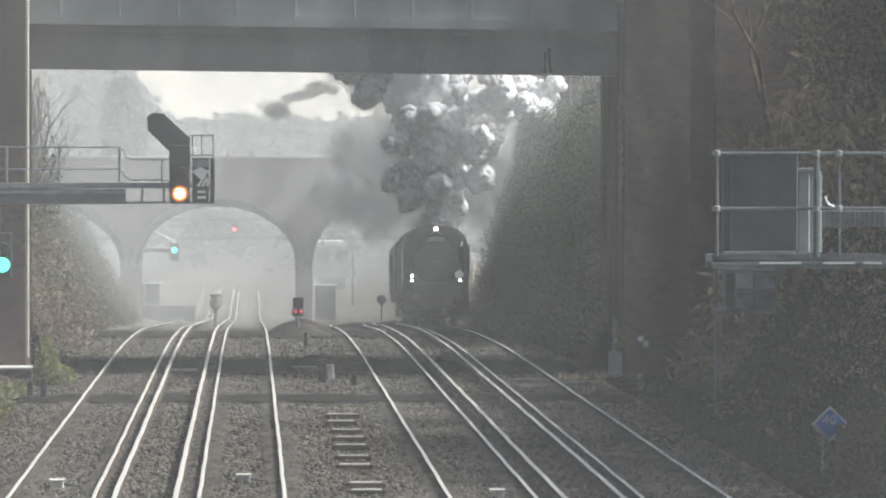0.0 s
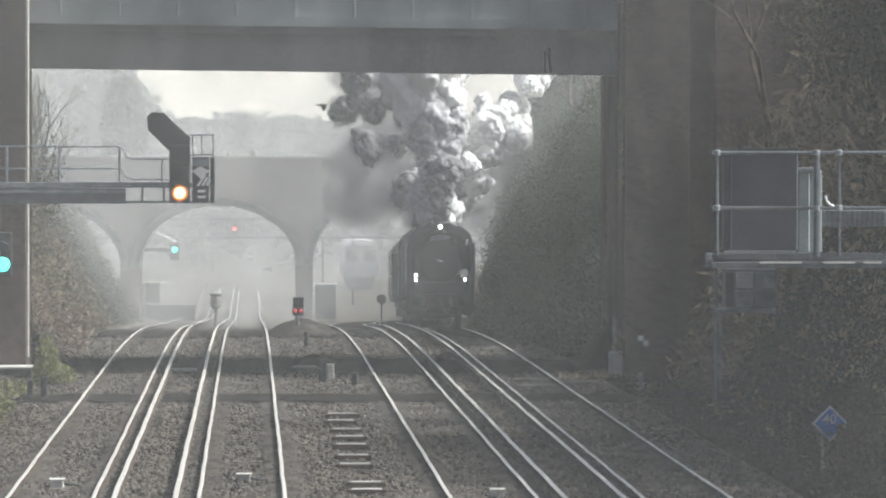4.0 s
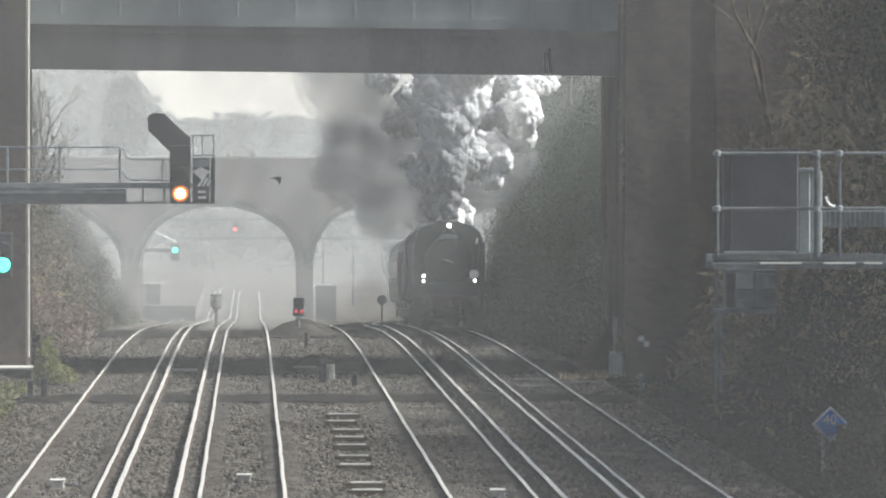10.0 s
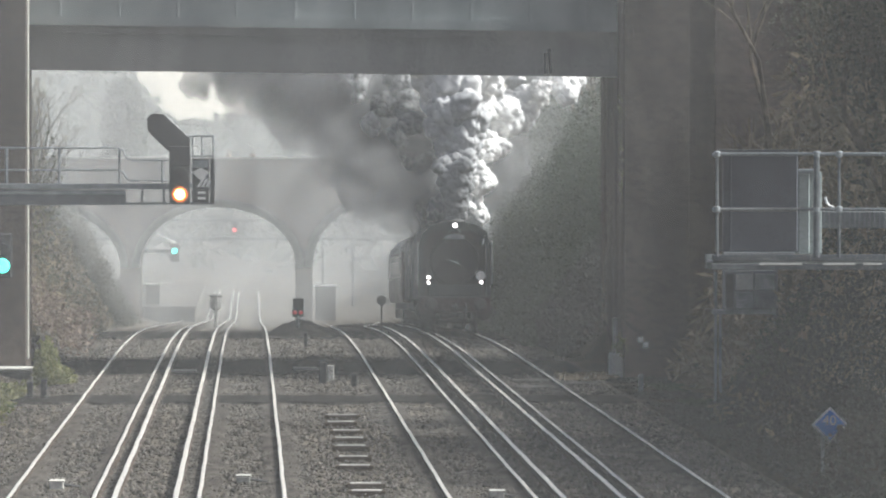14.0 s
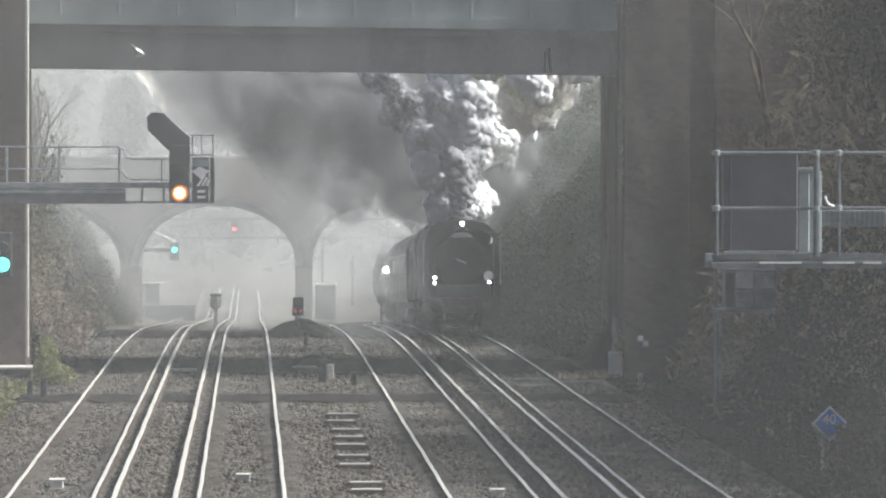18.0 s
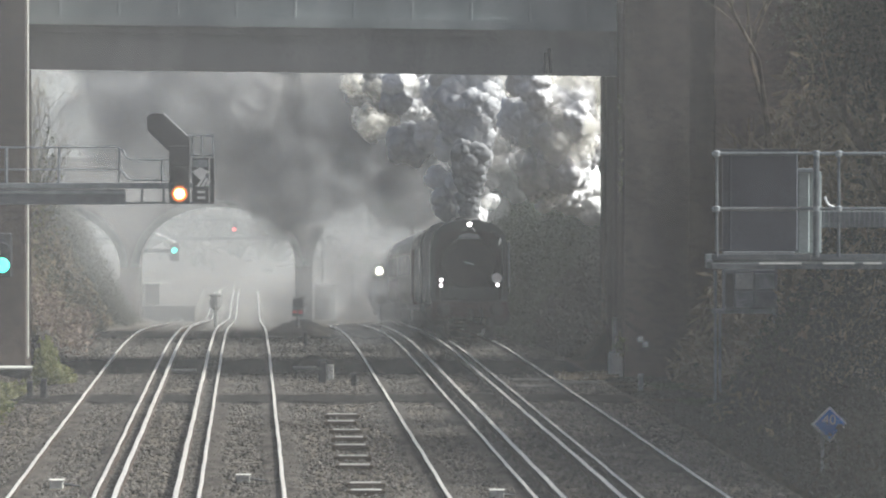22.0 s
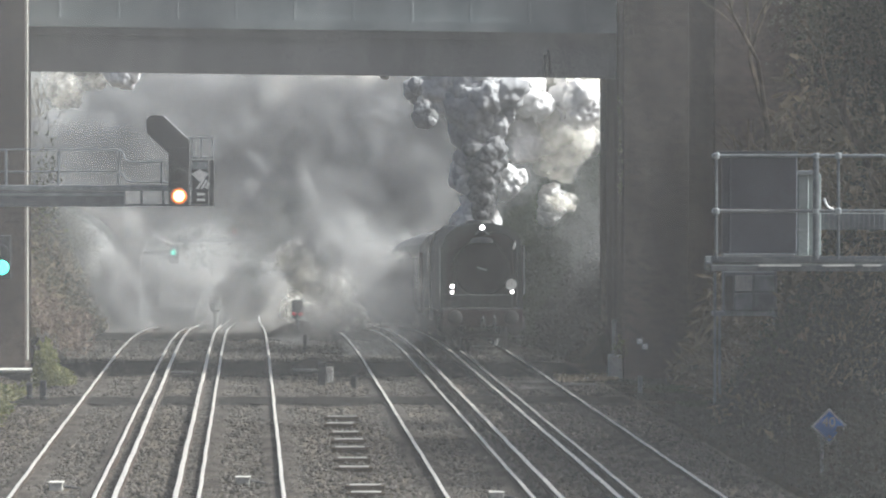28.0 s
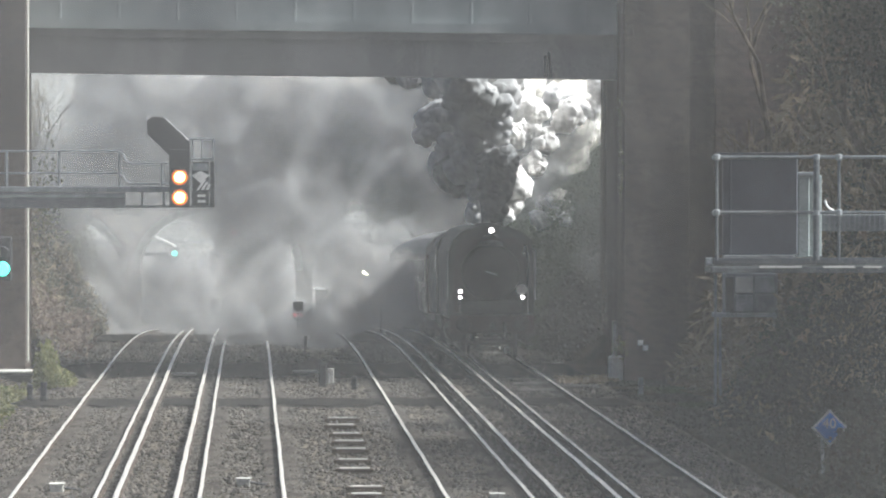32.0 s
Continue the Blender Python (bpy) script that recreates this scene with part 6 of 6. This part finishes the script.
def drifting_white():
    """A knot of sunlit steam that leaves the plume and drifts off over the tracks."""
    rng = random.Random(36)
    for k in range(20):
        ob = new("steam_billow", WHITE[k % 2] if k % 2 else STEAM[k % 3])
        tagged(ob, "sunlit white steam knot drifting over the tracks", "smoke", "drifting steam knot")
        r = rng.uniform(0.4, 0.8)
        ob.scale = (r * 1.1, r, r)
        dx, dy, dd = rng.gauss(0, 36), rng.gauss(0, 30), rng.uniform(2, 7)
        a = rng.uniform(0, 360)
        rows = []
        for t in (0.0, 6.0, 12.0, 17.0, 18.5):
            p = train_at(t, 9.0, 0, 2.4)
            rows.append((t, pose(p.x, p.y, p.z, a, 0, a)))
        for t, x, y, g in ((19.8, 830, 300, 0.2), (21.0, 800, 180, 0.5), (22.0, 690, 170, 0.9), (23.0, 600, 190, 1.0), (24.0, 495, 215, 1.0), (25.0, 425, 200, 1.0), (26.2, 330, 165, 1.1), (27.5, 210, 120, 1.2), (29.0, 60, 20, 1.3), (32.0, -160, -150, 1.4)):
            p = at(x + dx * g, y + dy * g, loco_y(min(t, 26.0)) + 6 + dd)
            rows.append((t, pose(p.x, p.y, p.z, a + (t - 18.5) * 7, (t - 18.5) * 5, a + (t - 18.5) * 4)))
        RISING.append((ob, rows))


drifting_white()


def side_steam():
    """A burst of white steam that leaves the train's side late on and drifts away over the lines."""
    rng = random.Random(8)
    for k in range(7):
        ob = new("steam_veil", WHITE[k % 2])
        tagged(ob, "bright white steam drifting low over the tracks", "smoke", "burst of steam")
        r = rng.uniform(0.75, 1.3)
        ob.scale = (r, r, r)
        x, y = 505 + 18 * k + rng.uniform(-12, 12), (450, 545, 475, 510, 552, 500, 556)[k]
        rows = []
        for t in (0.0, 8.0, 16.0, 22.0, 24.5):
            p = train_at(t, 52 + 2 * k, 0, 2.0)
            rows.append((t, pose(p.x, p.y, p.z, 0, 0, 30 * k)))
        for t, dx, dy, d in ((27.3, 20, 0, 250), (28.2, 0, 0, 252), (29.0, -10, 12, 255), (29.7, -30, -60, 290), (30.5, -30, -260, 320), (31.3, -30, -460, 330), (32.0, -30, -540, 335)):
            p = at(x + dx, y + dy, d + k)
            rows.append((t, pose(p.x, p.y, p.z, t * 5 - 120, t * 3, 30 * k + t * 4)))
        RISING.append((ob, rows))


side_steam()


def trailing_smoke():
    """Thin dark smoke that hangs about the column and follows the train."""
    rng = random.Random(52)
    for k in range(16):
        ob = new("smoke_bank", BANK[k % 3])
        tagged(ob, "thin dark smoke hanging about the plume", "smoke", "drifting smoke")
        r = rng.uniform(0.9, 1.7)
        ob.scale = (r, r, r * 1.1)
        off, x, z = rng.uniform(9, 32), rng.uniform(-3.6, 0.2) if k % 4 else rng.uniform(1.2, 2.6), rng.uniform(4.6, 8.6)
        rows = []
        for t in (0, 4, 8, 12, 16, 20, 24, 28, 32):
            p = train_at(t, off, x + 0.5 * math.sin(t * 0.3 + k) - curve(loco_y(t) + off), z + 0.4 * math.sin(t * 0.45 + 2 * k))
            rows.append((t, pose(p.x, p.y, p.z, t * 5, t * 4, 20 * k + t * 6)))
        RISING.append((ob, rows))


trailing_smoke()


def early_wisps():
    """Torn dark wisps that drift off beside the plume at the start."""
    rng = random.Random(19)
    for k in range(7):
        ob = new("smoke_wisp", DARK_BANK[k % 2])
        tagged(ob, "torn dark wisp of smoke drifting beside the plume", "smoke", "smoke wisps")
        r = rng.uniform(0.28, 0.55)
        ob.scale = (r * 1.5, r, r * 0.8)
        x, y = 480 + 18 * k + rng.uniform(-10, 10), 192 - 5 * k + rng.uniform(-14, 14)
        rows = []
        for t, dx, dy in ((0.0, 0, 0), (1.5, -12, -14), (3.0, -45, -70), (4.5, -90, -170), (10.0, -160, -300), (32.0, -300, -500)):
            p = at(x + dx, y + dy, 252 + k)
            rows.append((t, pose(p.x, p.y, p.z, 20 * t, 9 * t, 40 * k + 6 * t)))
        RISING.append((ob, rows))


early_wisps()


def front_veils():
    """Thin sunlit steam that gathers round the engine's front and before the thicket."""
    rng = random.Random(63)
    for k in range(20):
        ob = new("steam_veil", THIN[k % 2])
        tagged(ob, "very thin pale steam about the engine's front", "smoke", "steam about the engine")
        r = rng.uniform(1.3, 2.1)
        ob.scale = (r * 1.2, r * 0.8, r)
        off, x, z = rng.uniform(-4.0, 2.0), rng.uniform(-4.4, -2.6), rng.uniform(0.8, 5.0)
        if k % 2:
            off, x, z = rng.uniform(-3.5, 4.0), rng.uniform(2.6, 4.6), rng.uniform(1.0, 6.5)
        when = rng.uniform(13, 18)
        rows = []
        for t in sorted({0.0, when - 5, when - 2.5, when, 22.0, 27.0, 32.0}):
            f = max(0.0, min(1.0, (when - t) / 5))
            p = train_at(t, off + 26 * f, x, z + 11.0 * f)
            rows.append((t, pose(p.x, p.y, p.z, t * 2, t * 1.5, 18 * k + t * 3)))
        RISING.append((ob, rows))


front_veils()


# ---- birds that cross before the smoke ----
def build_bird(dark):
    t = thing("flying_bird", "small dark bird in flight" if dark else "small pale bird in flight", "bird", "birds in flight")
    m = M["soot" if dark else "white_paint"]
    body = part("body", lathe(bmesh.new(), [(-0.15, 0.008), (-0.11, 0.026), (-0.03, 0.045), (0.06, 0.036), (0.1, 0.026), (0.13, 0.024), (0.16, 0.006)], 12, 'X'), m, t, smooth=True)
    tail = bmesh.new()
    extrude_y(tail, [(-0.13, 0.0), (-0.25, 0.01), (-0.25, 0.018), (-0.13, 0.014)], -0.035, 0.035)
    part("tail", tail, m, t)
    wings = []
    for s in (-1, 1):
        w = bmesh.new()
        pts = [(0.07, 0.0), (0.09, 0.1), (0.04, 0.21), (-0.06, 0.3), (-0.05, 0.18), (-0.06, 0.0)]
        top = [w.verts.new((x, s * y, 0.008)) for x, y in pts]
        low = [w.verts.new((x, s * y, -0.004)) for x, y in pts]
        w.faces.new(top)
        w.faces.new(low[::-1])
        for i in range(6):
            j = (i + 1) % 6
            w.faces.new((top[i], low[i], low[j], top[j]))
        wings.append((part("wing", w, m, t), s))
    return t, wings


BIRDS = []
for dark, d, marks in ((True, 200.0, ((0, -420, -520), (2.0, 90, -60), (2.6, 240, 92), (2.9, 305, 132), (3.1, 362, 150), (3.3, 415, 165), (3.5, 455, 170), (4.2, 620, 190), (5.2, 830, 60), (8, 1200, -300), (32, 2400, -900))),
                       (True, 205.0, ((0, -700, 345), (5, -420, 345), (8.4, -150, 346), (9.0, 260, 346), (9.4, 386, 348), (9.6, 421, 338), (9.8, 456, 325), (10.0, 490, 315), (10.2, 518, 302), (10.4, 545, 290), (11.0, 660, 240), (12.5, 860, 60), (16, 1300, -300), (32, 2400, -900))),
                       (False, 160.0, ((0, -420, -620), (16.5, -60, -330), (17.4, 150, -90), (18.0, 248, 92), (18.3, 290, 142), (18.6, 335, 212), (18.8, 368, 245), (19.0, 400, 270), (19.4, 580, 215), (19.8, 860, -50), (20.4, 1250, -350), (24, 1600, -500), (32, 2400, -900)))):
    BIRDS.append((*build_bird(dark), d, marks))


# ---- haze hanging over the line ----
def haze():
    for k, (d, thick) in enumerate(HAZE):
        # The warm farthest sheet stands in for the bright cream sky.
        m = vapour("haze", (0.45, 0.46, 0.455) if d < 1000 else (0.7, 0.655, 0.555), thick, 0.95, 0.09, 0.75, 1.2)
        bm = bmesh.new()
        nx, nz = 24, 8
        w, z0, z1 = 0.16 * d + 30, -6.0, max(26.0, 0.09 * d)
        lean = math.tan(radians(46))
        g = [[bm.verts.new((-w + 2 * w * i / nx, d - lean * (-w + 2 * w * i / nx - 3.0) + 0.6 * noise.noise((i * 0.5, j * 0.6, d)), z0 + (z1 - z0) * j / nz)) for i in range(nx + 1)] for j in range(nz + 1)]
        for j in range(nz):
            for i in range(nx):
                bm.faces.new((g[j][i], g[j][i + 1], g[j + 1][i + 1], g[j + 1][i]))
        ob = link("haze", bm, m, True)
        tagged(ob, "thin veil of sunlit smoky haze over the tracks", "haze", "veils of haze", "stuff")


HAZE = ((45, 0.115), (140, 0.045), (186, 0.04), (212, 0.022), (232, 0.06), (252, 0.1), (275, 0.11), (305, 0.12), (340, 0.13), (395, 0.18), (470, 0.16), (540, 0.15), (1100, 0.92))
haze()


def motions():
    times = [0, 2, 4, 6, 8, 10, 12, 14, 16, 18, 20, 22, 24, 26, 28, 30, 32]

    def run(ob, off, length):
        rows = []
        for t in times:
            y = loco_y(t) + off
            pitch = math.degrees(math.atan2(grade(y + length) - grade(y), length))
            swing = math.degrees(math.atan2(curve(y) - curve(y + length), length))
            rows.append((t, pose(TRAIN_X + curve(y), y, grade(y), pitch, 0, swing)))
        walk(ob, rows)

    run(LOCO, -0.4, 12)
    run(TENDER, 13.2, 6.6)
    for k, c in enumerate(COACHES):
        run(c, 20.3 + 20.5 * k, 20)
    for o, y in DRIVERS:
        rows = []
        for k in range(65):
            t = k * 0.5
            rows.append((t, pose(0, y, 0.94, math.degrees((loco_y(0) - loco_y(t)) / 0.94), 0, 0)))
        walk(o, rows)

    def unit(ob, d, marks, ya):
        rows = []
        for t, x in marks:
            p = at(x, 0, d)
            rows.append((t, pose(p.x, d, grade(d), 0, 0, ya)))
        walk(ob, rows)

    unit(UNIT_A, 480, ((0, 588), (3, 628), (6, 660), (9, 705), (13, 740), (32, 760)), 0)
    unit(UNIT_B, 345, ((0, 1010), (8, 980), (12, 850), (14.5, 760), (16.5, 725), (18, 718), (20, 712), (22, 704), (25, 699), (28, 691), (30, 687), (32, 678)), 0)
    # The added disc slides up and uncovers the second amber light.
    walk(LENS_BLOCKER, [(0, pose(0, 0, 0)), (29.3, pose(0, 0, 0)), (29.4, pose(0, 0, 0.42)), (32, pose(0, 0, 0.42))])
    for bird, wings, d, marks in BIRDS:
        rows = []
        for k, (t, x, y) in enumerate(marks):
            a, b = marks[max(0, k - 1)], marks[min(len(marks) - 1, k + 1)]
            p = at(x, y, d)
            rows.append((t, pose(p.x, p.y, p.z, -25, math.degrees(math.atan2(b[2] - a[2], b[1] - a[1])) * 0.6, -15)))
        walk(bird, rows)
        t0 = marks[2][0]
        for w, s in wings:
            walk(w, [(0, pose(0, 0, 0))] + [(t0 + 0.1 * k, pose(0, 0, 0, s * (38 if k % 2 else -22), 0, 0)) for k in range(26)] + [(32, pose(0, 0, 0))])
    for ob, rows in RISING:
        walk(ob, rows)


motions()
